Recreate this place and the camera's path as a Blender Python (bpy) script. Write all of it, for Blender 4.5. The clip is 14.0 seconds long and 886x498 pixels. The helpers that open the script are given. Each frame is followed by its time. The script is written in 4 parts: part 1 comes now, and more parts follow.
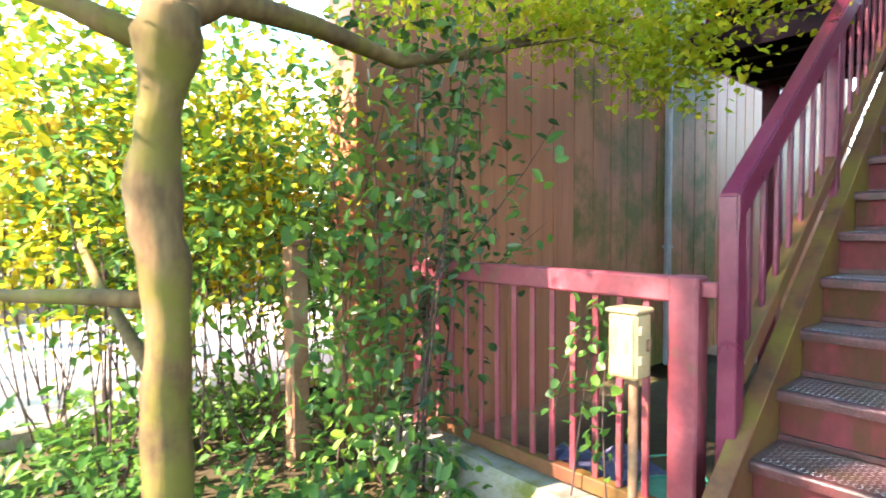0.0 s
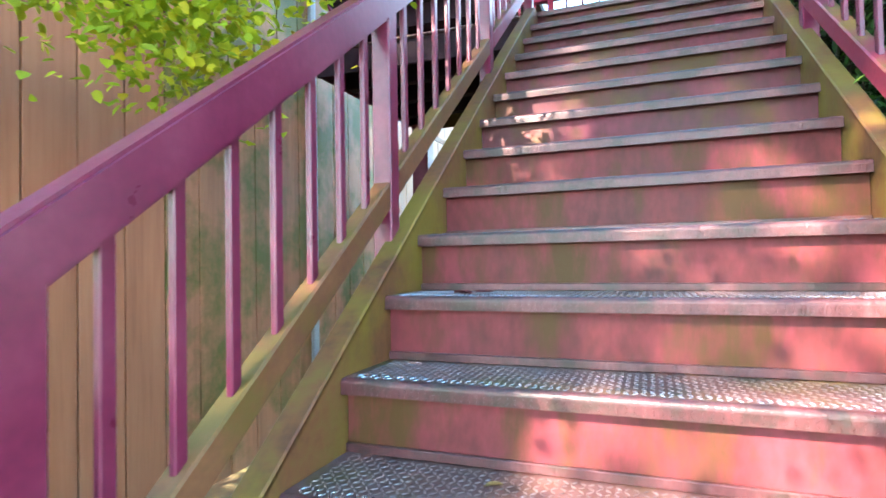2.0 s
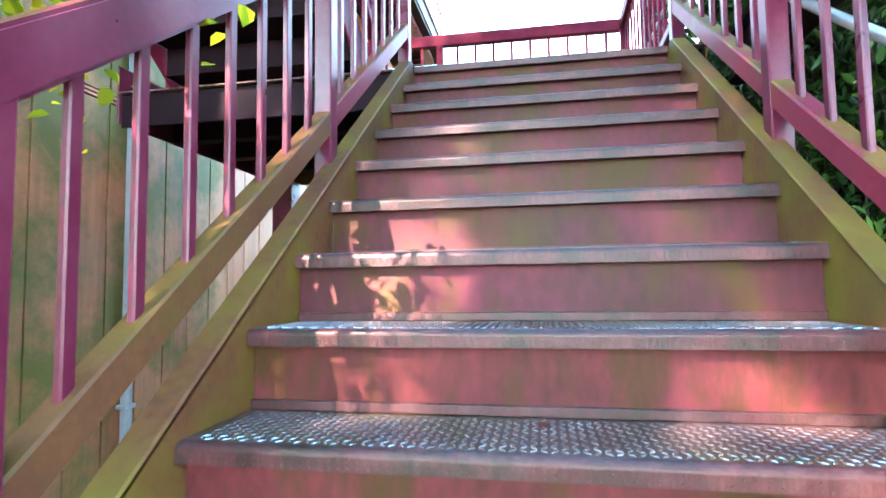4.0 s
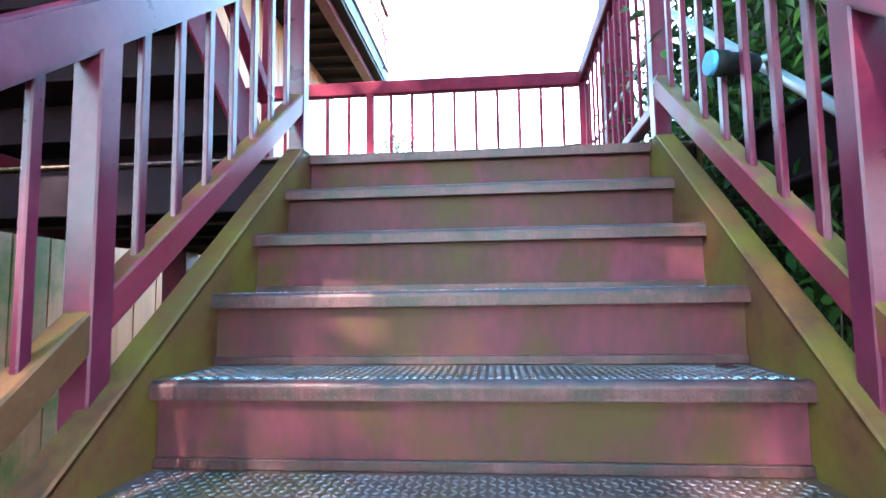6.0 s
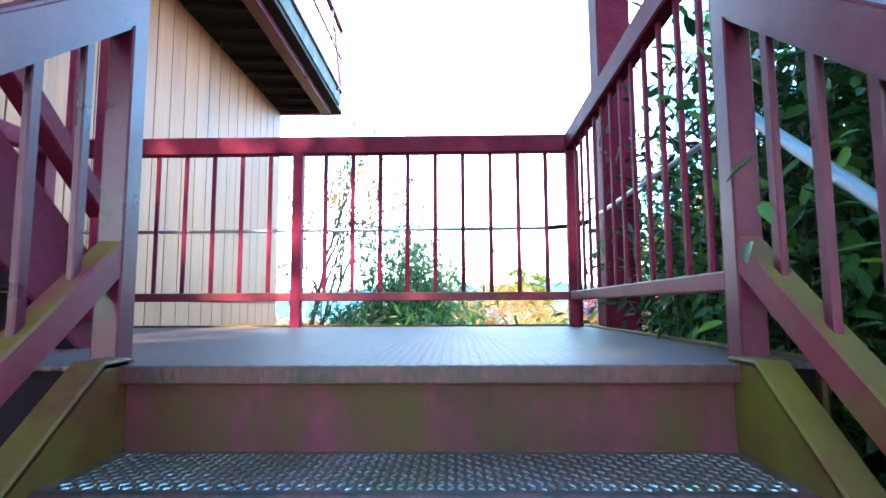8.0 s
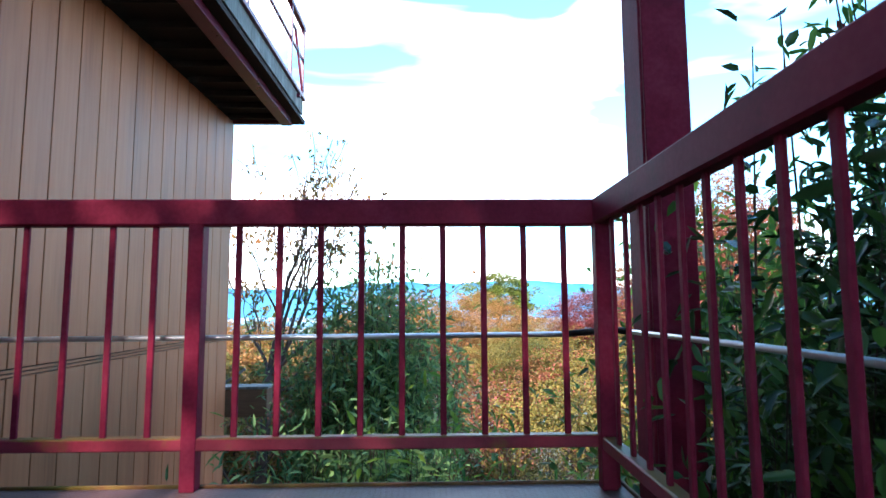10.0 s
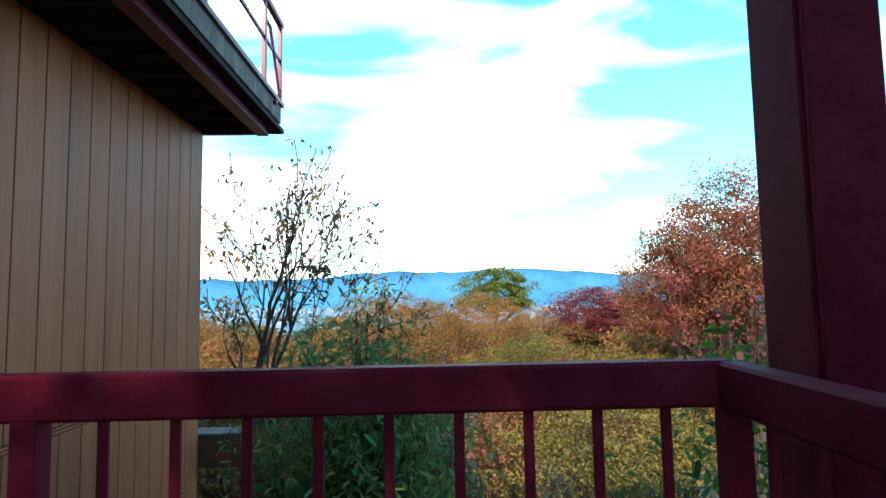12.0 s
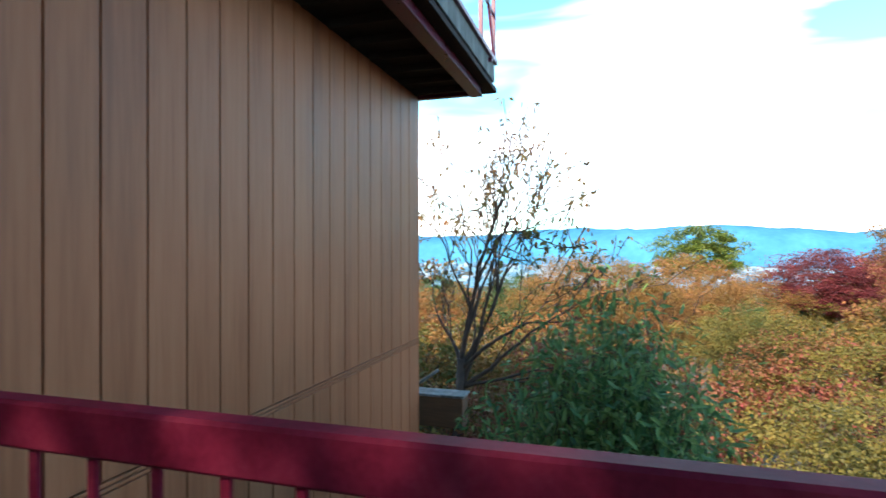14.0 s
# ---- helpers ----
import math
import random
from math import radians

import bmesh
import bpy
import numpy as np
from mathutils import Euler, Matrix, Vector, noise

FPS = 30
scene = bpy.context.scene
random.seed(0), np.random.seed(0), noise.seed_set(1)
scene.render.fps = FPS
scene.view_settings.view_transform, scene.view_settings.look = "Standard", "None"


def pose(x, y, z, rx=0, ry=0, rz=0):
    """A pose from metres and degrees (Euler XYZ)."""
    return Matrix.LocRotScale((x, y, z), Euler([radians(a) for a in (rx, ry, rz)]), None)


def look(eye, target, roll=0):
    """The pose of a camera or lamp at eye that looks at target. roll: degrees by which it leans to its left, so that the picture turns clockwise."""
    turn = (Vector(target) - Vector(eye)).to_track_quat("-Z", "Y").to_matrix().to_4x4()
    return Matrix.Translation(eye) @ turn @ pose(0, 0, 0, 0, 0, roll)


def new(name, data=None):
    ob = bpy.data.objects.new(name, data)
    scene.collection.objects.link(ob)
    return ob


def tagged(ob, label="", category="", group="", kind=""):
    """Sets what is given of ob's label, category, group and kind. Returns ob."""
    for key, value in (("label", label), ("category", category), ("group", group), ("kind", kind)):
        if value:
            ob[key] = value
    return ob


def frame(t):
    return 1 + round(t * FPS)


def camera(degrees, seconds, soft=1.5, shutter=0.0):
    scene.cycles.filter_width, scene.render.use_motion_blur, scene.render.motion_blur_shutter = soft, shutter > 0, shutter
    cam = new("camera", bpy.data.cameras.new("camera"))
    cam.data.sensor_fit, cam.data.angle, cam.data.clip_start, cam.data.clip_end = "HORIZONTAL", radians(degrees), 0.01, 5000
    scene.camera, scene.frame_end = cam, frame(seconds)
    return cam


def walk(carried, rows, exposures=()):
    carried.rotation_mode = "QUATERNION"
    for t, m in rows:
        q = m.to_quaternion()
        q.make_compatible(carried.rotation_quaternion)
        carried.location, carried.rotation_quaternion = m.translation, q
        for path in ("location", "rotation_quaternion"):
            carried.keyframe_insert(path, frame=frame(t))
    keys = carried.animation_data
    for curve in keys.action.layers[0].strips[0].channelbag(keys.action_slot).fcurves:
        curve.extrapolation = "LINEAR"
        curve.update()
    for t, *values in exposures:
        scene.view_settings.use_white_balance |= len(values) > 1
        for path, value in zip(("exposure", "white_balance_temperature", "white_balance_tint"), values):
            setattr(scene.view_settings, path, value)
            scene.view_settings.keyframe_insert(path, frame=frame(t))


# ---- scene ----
cam = camera(77.5, 14.0, shutter=0.2)

PATH = [
    (0, (0.649, -1.611, 1.259), (-0.855, -0.295, 1.175), -0.3),
    (0.5, (0.681, -1.206, 1.254), (-0.684, 0.256, 1.244), -0.6),
    (1, (0.678, -0.841, 1.256), (-0.492, 0.781, 1.285), -0.4),
    (1.5, (0.635, -0.459, 1.259), (-0.297, 1.309, 1.335), -0.7),
    (2, (0.678, -0.199, 1.316), (-0.026, 1.673, 1.36), -1.0),
    (2.5, (0.669, 0.111, 1.447), (0.08, 2.02, 1.537), -1.1),
    (3, (0.599, 0.354, 1.538), (0.091, 2.285, 1.654), -0.9),
    (3.5, (0.616, 0.554, 1.682), (0.194, 2.505, 1.806), -0.8),
    (5.8, (0.654, 1.403, 2.368), (0.456, 3.385, 2.547), -0.7),
    (6, (0.688, 1.485, 2.428), (0.503, 3.468, 2.61), -0.8),
    (6.5, (0.689, 1.663, 2.562), (0.523, 3.646, 2.76), -0.8),
    (7, (0.712, 1.904, 2.72), (0.556, 3.887, 2.929), -0.8),
    (7.2, (0.708, 1.974, 2.811), (0.598, 3.96, 3.015), -0.9),
    (9.3, (0.663, 3.042, 3.439), (0.661, 5.031, 3.645), -0.2),
    (9.5, (0.696, 3.131, 3.505), (0.71, 5.121, 3.708), -0.3),
    (10, (0.689, 3.318, 3.673), (0.732, 5.308, 3.868), -0.3),
    (10.5, (0.664, 3.541, 3.853), (0.722, 5.532, 4.035), -0.1),
    (11, (0.718, 3.724, 4.04), (0.812, 5.715, 4.212), -0.6),
    (11.5, (0.717, 4.038, 4.187), (0.788, 6.03, 4.35), -1.0),
    (12, (0.665, 4.204, 4.251), (0.727, 6.198, 4.406), -1.0),
    (12.5, (0.703, 4.434, 4.35), (0.676, 6.431, 4.453), -1.1),
    (13, (0.664, 4.569, 4.408), (0.572, 6.567, 4.427), -1.0),
    (13.5, (0.445, 4.666, 4.401), (0.207, 6.651, 4.407), -0.6),
    (14, (0.152, 4.599, 4.405), (-0.431, 6.512, 4.408), -0.1),
]
walk(cam, [(t, look(eye, target, roll)) for t, eye, target, roll in PATH], exposures=((0,3.6,8000,33),(0.5,3.95,7500,32),(1.5,4.3,7200,27),(2.5,4.45,7200,26),(3.7,4.6,7200,26),(6.0,4.4,6600,19),(7.2,4.2,6350,17),(9.3,2.35,6500,27),(10.0,2.15,6700,28),(11.0,1.9,6900,28),(11.5,1.3,7000,22),(13.0,1.1,7000,20),(14,1.6,7100,22)))

# ---- world, sun, exposure ----
SUN_AZ, SUN_EL = radians(200), radians(36)
world = bpy.data.worlds.new("world")
scene.world = world
world.use_nodes = True
wt = world.node_tree
wt.nodes.clear()


def wnode(kind, **kw):
    n = wt.nodes.new(kind)
    for k, v in kw.items():
        n.inputs[k].default_value = v
    return n


sky = wt.nodes.new("ShaderNodeTexSky")
sky.sky_type, sky.sun_disc, sky.sun_elevation, sky.sun_rotation = "NISHITA", False, SUN_EL, SUN_AZ
sky.air_density, sky.dust_density, sky.ozone_density = 1.0, 0.6, 1.5
wco = wt.nodes.new("ShaderNodeTexCoord")
wmap = wt.nodes.new("ShaderNodeMapping")
wmap.inputs["Scale"].default_value = (1.0, 0.9, 4.2)
wmap.inputs["Location"].default_value = (0.35, 0.2, 0.1)
wn = wnode("ShaderNodeTexNoise", Scale=1.9, Detail=4.5, Roughness=0.46, Distortion=0.7)
wr = wt.nodes.new("ShaderNodeValToRGB")
wr.color_ramp.elements[0].position, wr.color_ramp.elements[1].position = 0.405, 0.67
wm = wt.nodes.new("ShaderNodeMix")
wm.data_type = "RGBA"
wm.inputs["B"].default_value = (12.0, 12.3, 12.6, 1)
wb = wnode("ShaderNodeBackground", Strength=0.12)
wtint = wt.nodes.new("ShaderNodeMix")
wtint.data_type, wtint.blend_type = "RGBA", "MULTIPLY"
wtint.inputs["Factor"].default_value = 1.0
wtint.inputs["B"].default_value = (0.62, 1.7, 1.82, 1)
wo = wt.nodes.new("ShaderNodeOutputWorld")
wt.links.new(wco.outputs["Generated"], wmap.inputs["Vector"])
wt.links.new(wmap.outputs["Vector"], wn.inputs["Vector"])
wsep = wt.nodes.new("ShaderNodeSeparateXYZ")
wt.links.new(wco.outputs["Generated"], wsep.inputs[0])
wthin = wt.nodes.new("ShaderNodeMath")
wthin.operation = "MULTIPLY_ADD"
wthin.inputs[1].default_value = -0.30
wt.links.new(wsep.outputs["Z"], wthin.inputs[0])
wt.links.new(wn.outputs["Fac"], wthin.inputs[2])
wlift = wt.nodes.new("ShaderNodeMath")
wlift.inputs[1].default_value = 0.07
wt.links.new(wthin.outputs[0], wlift.inputs[0])
wt.links.new(wlift.outputs[0], wr.inputs["Fac"])
wt.links.new(wr.outputs["Color"], wm.inputs["Factor"])
wt.links.new(sky.outputs["Color"], wtint.inputs["A"])
wt.links.new(wtint.outputs["Result"], wm.inputs["A"])
wt.links.new(wm.outputs["Result"], wb.inputs["Color"])
wt.links.new(wb.outputs["Background"], wo.inputs["Surface"])

SUN_DIR = Vector((math.sin(SUN_AZ) * math.cos(SUN_EL), math.cos(SUN_AZ) * math.cos(SUN_EL), math.sin(SUN_EL)))
sun = new("sun", bpy.data.lights.new("sun", "SUN"))
sun.data.energy, sun.data.angle, sun.data.color = 5.0, radians(0.6), (1.0, 0.93, 0.82)
sun.matrix_world = look(SUN_DIR * 60, (0, 0, 0))


# ---- materials ----
def material(name, cols, rough=0.6, metal=0.0, scale=6.0, fine=60.0, bump=0.15, stretch=(1, 1, 1), island=0.0, objrand=0.0,
             moss=None, moss_amt=0.5, moss_scale=5.0, spec=0.22, translucent=0.0, up=0.0, pattern=None, moss_stretch=None):
    """A surface with broad and fine variation between the colours, optional moss patches, and relief."""
    m = bpy.data.materials.new(name)
    m.use_nodes = True
    t = m.node_tree
    t.nodes.clear()
    N, L = t.nodes.new, t.links.new
    out, bs = N("ShaderNodeOutputMaterial"), N("ShaderNodeBsdfPrincipled")
    co, mp = N("ShaderNodeTexCoord"), N("ShaderNodeMapping")
    geo = N("ShaderNodeNewGeometry")
    L(geo.outputs["Position"], mp.inputs["Vector"])
    mp.inputs["Scale"].default_value = stretch
    n1, n2 = N("ShaderNodeTexNoise"), N("ShaderNodeTexNoise")
    n1.inputs["Scale"].default_value, n1.inputs["Detail"].default_value, n1.inputs["Roughness"].default_value = scale, 5, 0.6
    n2.inputs["Scale"].default_value, n2.inputs["Detail"].default_value = fine, 3
    L(mp.outputs["Vector"], n1.inputs["Vector"])
    L(mp.outputs["Vector"], n2.inputs["Vector"])
    ramp = N("ShaderNodeValToRGB")
    els = ramp.color_ramp.elements
    while len(els) < len(cols):
        els.new(0.5)
    for i, c in enumerate(cols):
        els[i].position = 0.32 + 0.36 * i / max(1, len(cols) - 1)
        els[i].color = (*c, 1)
    mixv = N("ShaderNodeMath")
    mixv.operation = "MULTIPLY_ADD"
    mixv.inputs[1].default_value, = (0.3,)
    L(n2.outputs["Fac"], mixv.inputs[0])
    sub = N("ShaderNodeMath")
    sub.operation = "MULTIPLY_ADD"
    sub.inputs[1].default_value, sub.inputs[2].default_value = 0.7, 0.0
    L(n1.outputs["Fac"], sub.inputs[0])
    L(sub.outputs[0], mixv.inputs[2])
    fac = mixv.outputs[0]
    for amount, source in ((island, geo.outputs["Random Per Island"]), (objrand, None)):
        if amount:
            if source is None:
                source = N("ShaderNodeObjectInfo").outputs["Random"]
            a = N("ShaderNodeMath")
            a.operation = "MULTIPLY_ADD"
            L(source, a.inputs[0])
            a.inputs[1].default_value = amount
            b = N("ShaderNodeMath")
            b.operation = "ADD"
            b.inputs[1].default_value = -amount / 2
            L(fac, b.inputs[0])
            L(b.outputs[0], a.inputs[2])
            fac = a.outputs[0]
    L(fac, ramp.inputs["Fac"])
    colour = ramp.outputs["Color"]
    if moss:
        n3 = N("ShaderNodeTexNoise")
        n3.inputs["Scale"].default_value, n3.inputs["Detail"].default_value, n3.inputs["Roughness"].default_value = moss_scale, 6, 0.65
        if moss_stretch:
            m3 = N("ShaderNodeMapping")
            m3.inputs["Scale"].default_value = moss_stretch
            L(geo.outputs["Position"], m3.inputs["Vector"])
            L(m3.outputs["Vector"], n3.inputs["Vector"])
        else:
            L(geo.outputs["Position"], n3.inputs["Vector"])
        r3 = N("ShaderNodeValToRGB")
        r3.color_ramp.elements[0].position, r3.color_ramp.elements[1].position = 0.62 - 0.3 * moss_amt, 0.78 - 0.3 * moss_amt
        src = n3.outputs["Fac"]
        if up:
            sx = N("ShaderNodeSeparateXYZ")
            L(geo.outputs["Normal"], sx.inputs[0])
            ma = N("ShaderNodeMath")
            ma.operation = "MULTIPLY_ADD"
            ma.inputs[1].default_value = up
            L(sx.outputs["Z"], ma.inputs[0])
            L(src, ma.inputs[2])
            src = ma.outputs[0]
        L(src, r3.inputs["Fac"])
        mx = N("ShaderNodeMix")
        mx.data_type = "RGBA"
        L(r3.outputs["Color"], mx.inputs["Factor"])
        L(colour, mx.inputs["A"])
        mx.inputs["B"].default_value = (*moss, 1)
        colour = mx.outputs["Result"]
    L(colour, bs.inputs["Base Color"])
    bs.inputs["Roughness"].default_value, bs.inputs["Metallic"].default_value = rough, metal
    bs.inputs["Specular IOR Level"].default_value = spec
    rr = N("ShaderNodeMapRange")
    rr.inputs["To Min"].default_value, rr.inputs["To Max"].default_value = max(0.05, rough - 0.15), min(1, rough + 0.15)
    L(n1.outputs["Fac"], rr.inputs["Value"])
    L(rr.outputs["Result"], bs.inputs["Roughness"])
    height = n2.outputs["Fac"]
    dist = 0.003
    if pattern == "chequer":
        # raised lozenges, laid crosswise in turn
        def wave(rot, sc):
            mm = N("ShaderNodeMapping")
            mm.inputs["Rotation"].default_value = (0, 0, rot)
            mm.inputs["Scale"].default_value = sc
            L(geo.outputs["Position"], mm.inputs["Vector"])
            v = N("ShaderNodeTexVoronoi")
            v.inputs["Scale"].default_value, v.inputs["Randomness"].default_value = 1.0, 0.0
            L(mm.outputs["Vector"], v.inputs["Vector"])
            r = N("ShaderNodeMapRange")
            r.inputs["From Min"].default_value, r.inputs["From Max"].default_value = 0.28, 0.42
            r.inputs["To Min"].default_value, r.inputs["To Max"].default_value = 1.0, 0.0
            L(v.outputs["Distance"], r.inputs["Value"])
            return r.outputs["Result"]
        a, b = wave(radians(45), (32, 78, 0)), wave(radians(-45), (32, 78, 0))
        mxx = N("ShaderNodeMath")
        mxx.operation = "MAXIMUM"
        L(a, mxx.inputs[0])
        L(b, mxx.inputs[1])
        height, dist = mxx.outputs[0], 0.005
        wear = N("ShaderNodeMath")
        wear.operation = "MULTIPLY"
        L(mxx.outputs[0], wear.inputs[0])
        L(n1.outputs["Fac"], wear.inputs[1])
        lug = N("ShaderNodeMix")
        lug.data_type = "RGBA"
        L(wear.outputs[0], lug.inputs["Factor"])
        L(colour, lug.inputs["A"])
        lug.inputs["B"].default_value = (0.20, 0.145, 0.145, 1)
        L(lug.outputs["Result"], bs.inputs["Base Color"])
    if bump:
        bp = N("ShaderNodeBump")
        bp.inputs["Strength"].default_value, bp.inputs["Distance"].default_value = bump, dist
        L(height, bp.inputs["Height"])
        L(bp.outputs["Normal"], bs.inputs["Normal"])
    if translucent:
        tr, ms = N("ShaderNodeBsdfTranslucent"), N("ShaderNodeMixShader")
        L(colour, tr.inputs["Color"])
        ms.inputs[0].default_value = translucent
        L(bs.outputs[0], ms.inputs[1])
        L(tr.outputs[0], ms.inputs[2])
        L(ms.outputs[0], out.inputs["Surface"])
    else:
        L(bs.outputs[0], out.inputs["Surface"])
    return m


RED = material("red_paint", [(0.064, 0.005, 0.018), (0.092, 0.009, 0.026), (0.120, 0.018, 0.037)], rough=0.32, scale=7, fine=45, bump=0.12, spec=0.32)
RED_FADED = material("faded_red_paint", [(0.105, 0.015, 0.022), (0.150, 0.025, 0.034), (0.19, 0.045, 0.052)], rough=0.5, scale=6, fine=45, bump=0.12, spec=0.35,
                     moss=(0.085, 0.045, 0.022), moss_amt=0.18, moss_scale=7)
RAIL_MOSS = material("moss_covered_rail", [(0.070, 0.022, 0.014), (0.090, 0.034, 0.014), (0.125, 0.050, 0.020)], rough=0.6, scale=6, bump=0.3, spec=0.25,
                     moss=(0.074, 0.044, 0.009), moss_amt=0.46, moss_scale=5.5, up=0.10)
RED_MATTE = material("weathered_red_paint", [(0.085, 0.006, 0.017), (0.125, 0.010, 0.026), (0.155, 0.019, 0.038)], rough=0.55, scale=7, bump=0.08, spec=0.05)
RED_MOSSY = material("mossy_red_paint", [(0.110, 0.009, 0.020), (0.160, 0.016, 0.031), (0.18, 0.022, 0.036)], rough=0.5, scale=7, bump=0.1,
                     moss=(0.11, 0.060, 0.014), moss_amt=0.22, moss_scale=5, up=0.24)
RISER = material("riser_paint", [(0.032, 0.012, 0.010), (0.082, 0.017, 0.018), (0.130, 0.023, 0.030)], spec=0.10, rough=0.5, scale=3.5, fine=40, bump=0.15,
                 stretch=(1, 1, 0.5), moss=(0.042, 0.021, 0.007), moss_amt=0.44, moss_scale=4.6, moss_stretch=(1.8, 1.0, 0.55))
RISER_MOSSY = material("mossy_riser_paint", [(0.030, 0.013, 0.011), (0.066, 0.017, 0.021), (0.110, 0.021, 0.034)], spec=0.12, rough=0.5, scale=3.5, fine=40, bump=0.2,
                       stretch=(1, 1, 0.5), moss=(0.048, 0.027, 0.008), moss_amt=0.50, moss_scale=3.6, moss_stretch=(1.3, 1.0, 0.8))
WORN = material("polished_worn_steel", [(0.15, 0.12, 0.12), (0.34, 0.31, 0.32), (0.50, 0.48, 0.50)], rough=0.24, metal=0.8, scale=7, fine=60, bump=0.1, spec=0.6)
TREAD = material("tread_plate", [(0.040, 0.020, 0.017), (0.085, 0.036, 0.032), (0.125, 0.062, 0.058)], rough=0.42, metal=0.1, scale=5, bump=0.3, spec=0.45,
                 moss=(0.065, 0.046, 0.012), moss_amt=0.46, moss_scale=4)
LUGS = material("worn_steel_lugs", [(0.052, 0.030, 0.026), (0.120, 0.085, 0.080), (0.26, 0.235, 0.25)], rough=0.34, metal=0.45, scale=6, fine=50, bump=0.1, spec=0.6)
NOSING = material("worn_nosing", [(0.026, 0.009, 0.009), (0.058, 0.016, 0.017), (0.085, 0.034, 0.034)], rough=0.42, metal=0.15, scale=9, fine=120, stretch=(1, 1, 0.4), bump=0.5, spec=0.35,
                  moss=(0.022, 0.013, 0.010), moss_amt=0.55, moss_scale=11)
LANDING = material("landing_plate", [(0.034, 0.016, 0.018), (0.066, 0.032, 0.036), (0.085, 0.048, 0.054)], rough=0.52, metal=0.05, scale=4, bump=0.8, spec=0.26,
                   moss=(0.085, 0.052, 0.010), moss_amt=0.30, moss_scale=2.6, pattern="chequer")
STRINGER = material("mossy_stringer", [(0.040, 0.016, 0.010), (0.095, 0.036, 0.014), (0.085, 0.058, 0.012)], rough=0.6, scale=5, fine=38, bump=0.3,
                    moss=(0.100, 0.066, 0.010), moss_amt=0.58, moss_scale=3.2)
BOARD = material("tan_board", [(0.205, 0.070, 0.034), (0.290, 0.104, 0.051), (0.340, 0.131, 0.067)], rough=0.5, scale=5, fine=34,
                 stretch=(1, 1, 0.06), bump=0.35, objrand=0.10)
BOARD_STAIN_SHADE = material("stained_shaded_board", [(0.205, 0.076, 0.036), (0.280, 0.108, 0.053), (0.325, 0.134, 0.069)], rough=0.6, scale=5, fine=34,
                         stretch=(1, 1, 0.06), bump=0.35, objrand=0.10, moss=(0.075, 0.070, 0.012), moss_amt=0.7, moss_scale=1.6)
# near-black base colour stands in for the deep shade under flight and landing
STEEL_SHADE = material("shade_darkened_steel", [(0.006, 0.003, 0.005), (0.010, 0.005, 0.008), (0.016, 0.007, 0.011)], rough=0.75, bump=0.1, spec=0.08)
# soffit brown pulled towards black for shade under the deck; sheathing shares it
SOFFIT = material("shade_darkened_soffit_wood", [(0.010, 0.006, 0.006), (0.016, 0.009, 0.009), (0.024, 0.013, 0.013)], rough=0.8, stretch=(1, 0.1, 1), bump=0.2)
FASCIA = material("weathered_fascia", [(0.035, 0.04, 0.038), (0.11, 0.12, 0.115), (0.21, 0.22, 0.22)], rough=0.8, scale=5, fine=30, stretch=(1, 1, 0.25), bump=0.3)
PIPE_GREY = material("grey_plastic_pipe", [(0.15, 0.17, 0.17), (0.19, 0.21, 0.22), (0.23, 0.25, 0.26)], rough=0.5, scale=4, bump=0.05)
LEDGE_WOOD = material("brown_ledge_wood", [(0.050, 0.024, 0.014), (0.075, 0.038, 0.022), (0.10, 0.054, 0.032)], rough=0.75, stretch=(0.1, 1, 1), bump=0.2)
CONCRETE = material("concrete", [(0.13, 0.12, 0.10), (0.19, 0.18, 0.15), (0.25, 0.23, 0.20)], rough=0.85, scale=3, bump=0.3,
                    moss=(0.085, 0.09, 0.018), moss_amt=0.5, moss_scale=3)
PAVING = material("pale_paving", [(0.26, 0.24, 0.21), (0.34, 0.32, 0.28), (0.40, 0.38, 0.34)], rough=0.9, scale=1.5, bump=0.2)
SOIL = material("leafy_soil", [(0.018, 0.014, 0.007), (0.036, 0.028, 0.012), (0.045, 0.045, 0.014)], rough=0.95, scale=2.5, fine=18, bump=0.6)
CREAM = material("cream_enamel", [(0.20, 0.155, 0.075), (0.27, 0.215, 0.11), (0.31, 0.255, 0.145)], rough=0.45, scale=9, bump=0.1)
RUST = material("rusty_pole", [(0.10, 0.05, 0.025), (0.17, 0.09, 0.05), (0.20, 0.13, 0.08)], rough=0.8, bump=0.3)
GALV = material("galvanised_pipe", [(0.38, 0.40, 0.42), (0.48, 0.50, 0.52), (0.55, 0.57, 0.60)], rough=0.35, metal=0.8, bump=0.05)
BLACK = material("black_rubber", [(0.004, 0.004, 0.005), (0.007, 0.007, 0.008), (0.012, 0.012, 0.013)], rough=0.6, bump=0.05, spec=0.1)
LENS = material("blue_lens", [(0.03, 0.20, 0.42), (0.045, 0.26, 0.50), (0.06, 0.30, 0.55)], rough=0.15, bump=0.0)
TARP = material("blue_tarp", [(0.025, 0.03, 0.06), (0.05, 0.055, 0.10), (0.10, 0.11, 0.16)], rough=0.45, scale=4, bump=0.3)
GREENPL = material("green_plastic", [(0.01, 0.16, 0.11), (0.015, 0.22, 0.15), (0.03, 0.26, 0.18)], rough=0.4, bump=0.05)
BARK = material("bark", [(0.026, 0.016, 0.008), (0.082, 0.052, 0.022), (0.150, 0.104, 0.044)], rough=0.9, scale=5, fine=30, stretch=(1, 1, 0.35), bump=0.8,
                moss=(0.085, 0.078, 0.014), moss_amt=0.46, moss_scale=4)
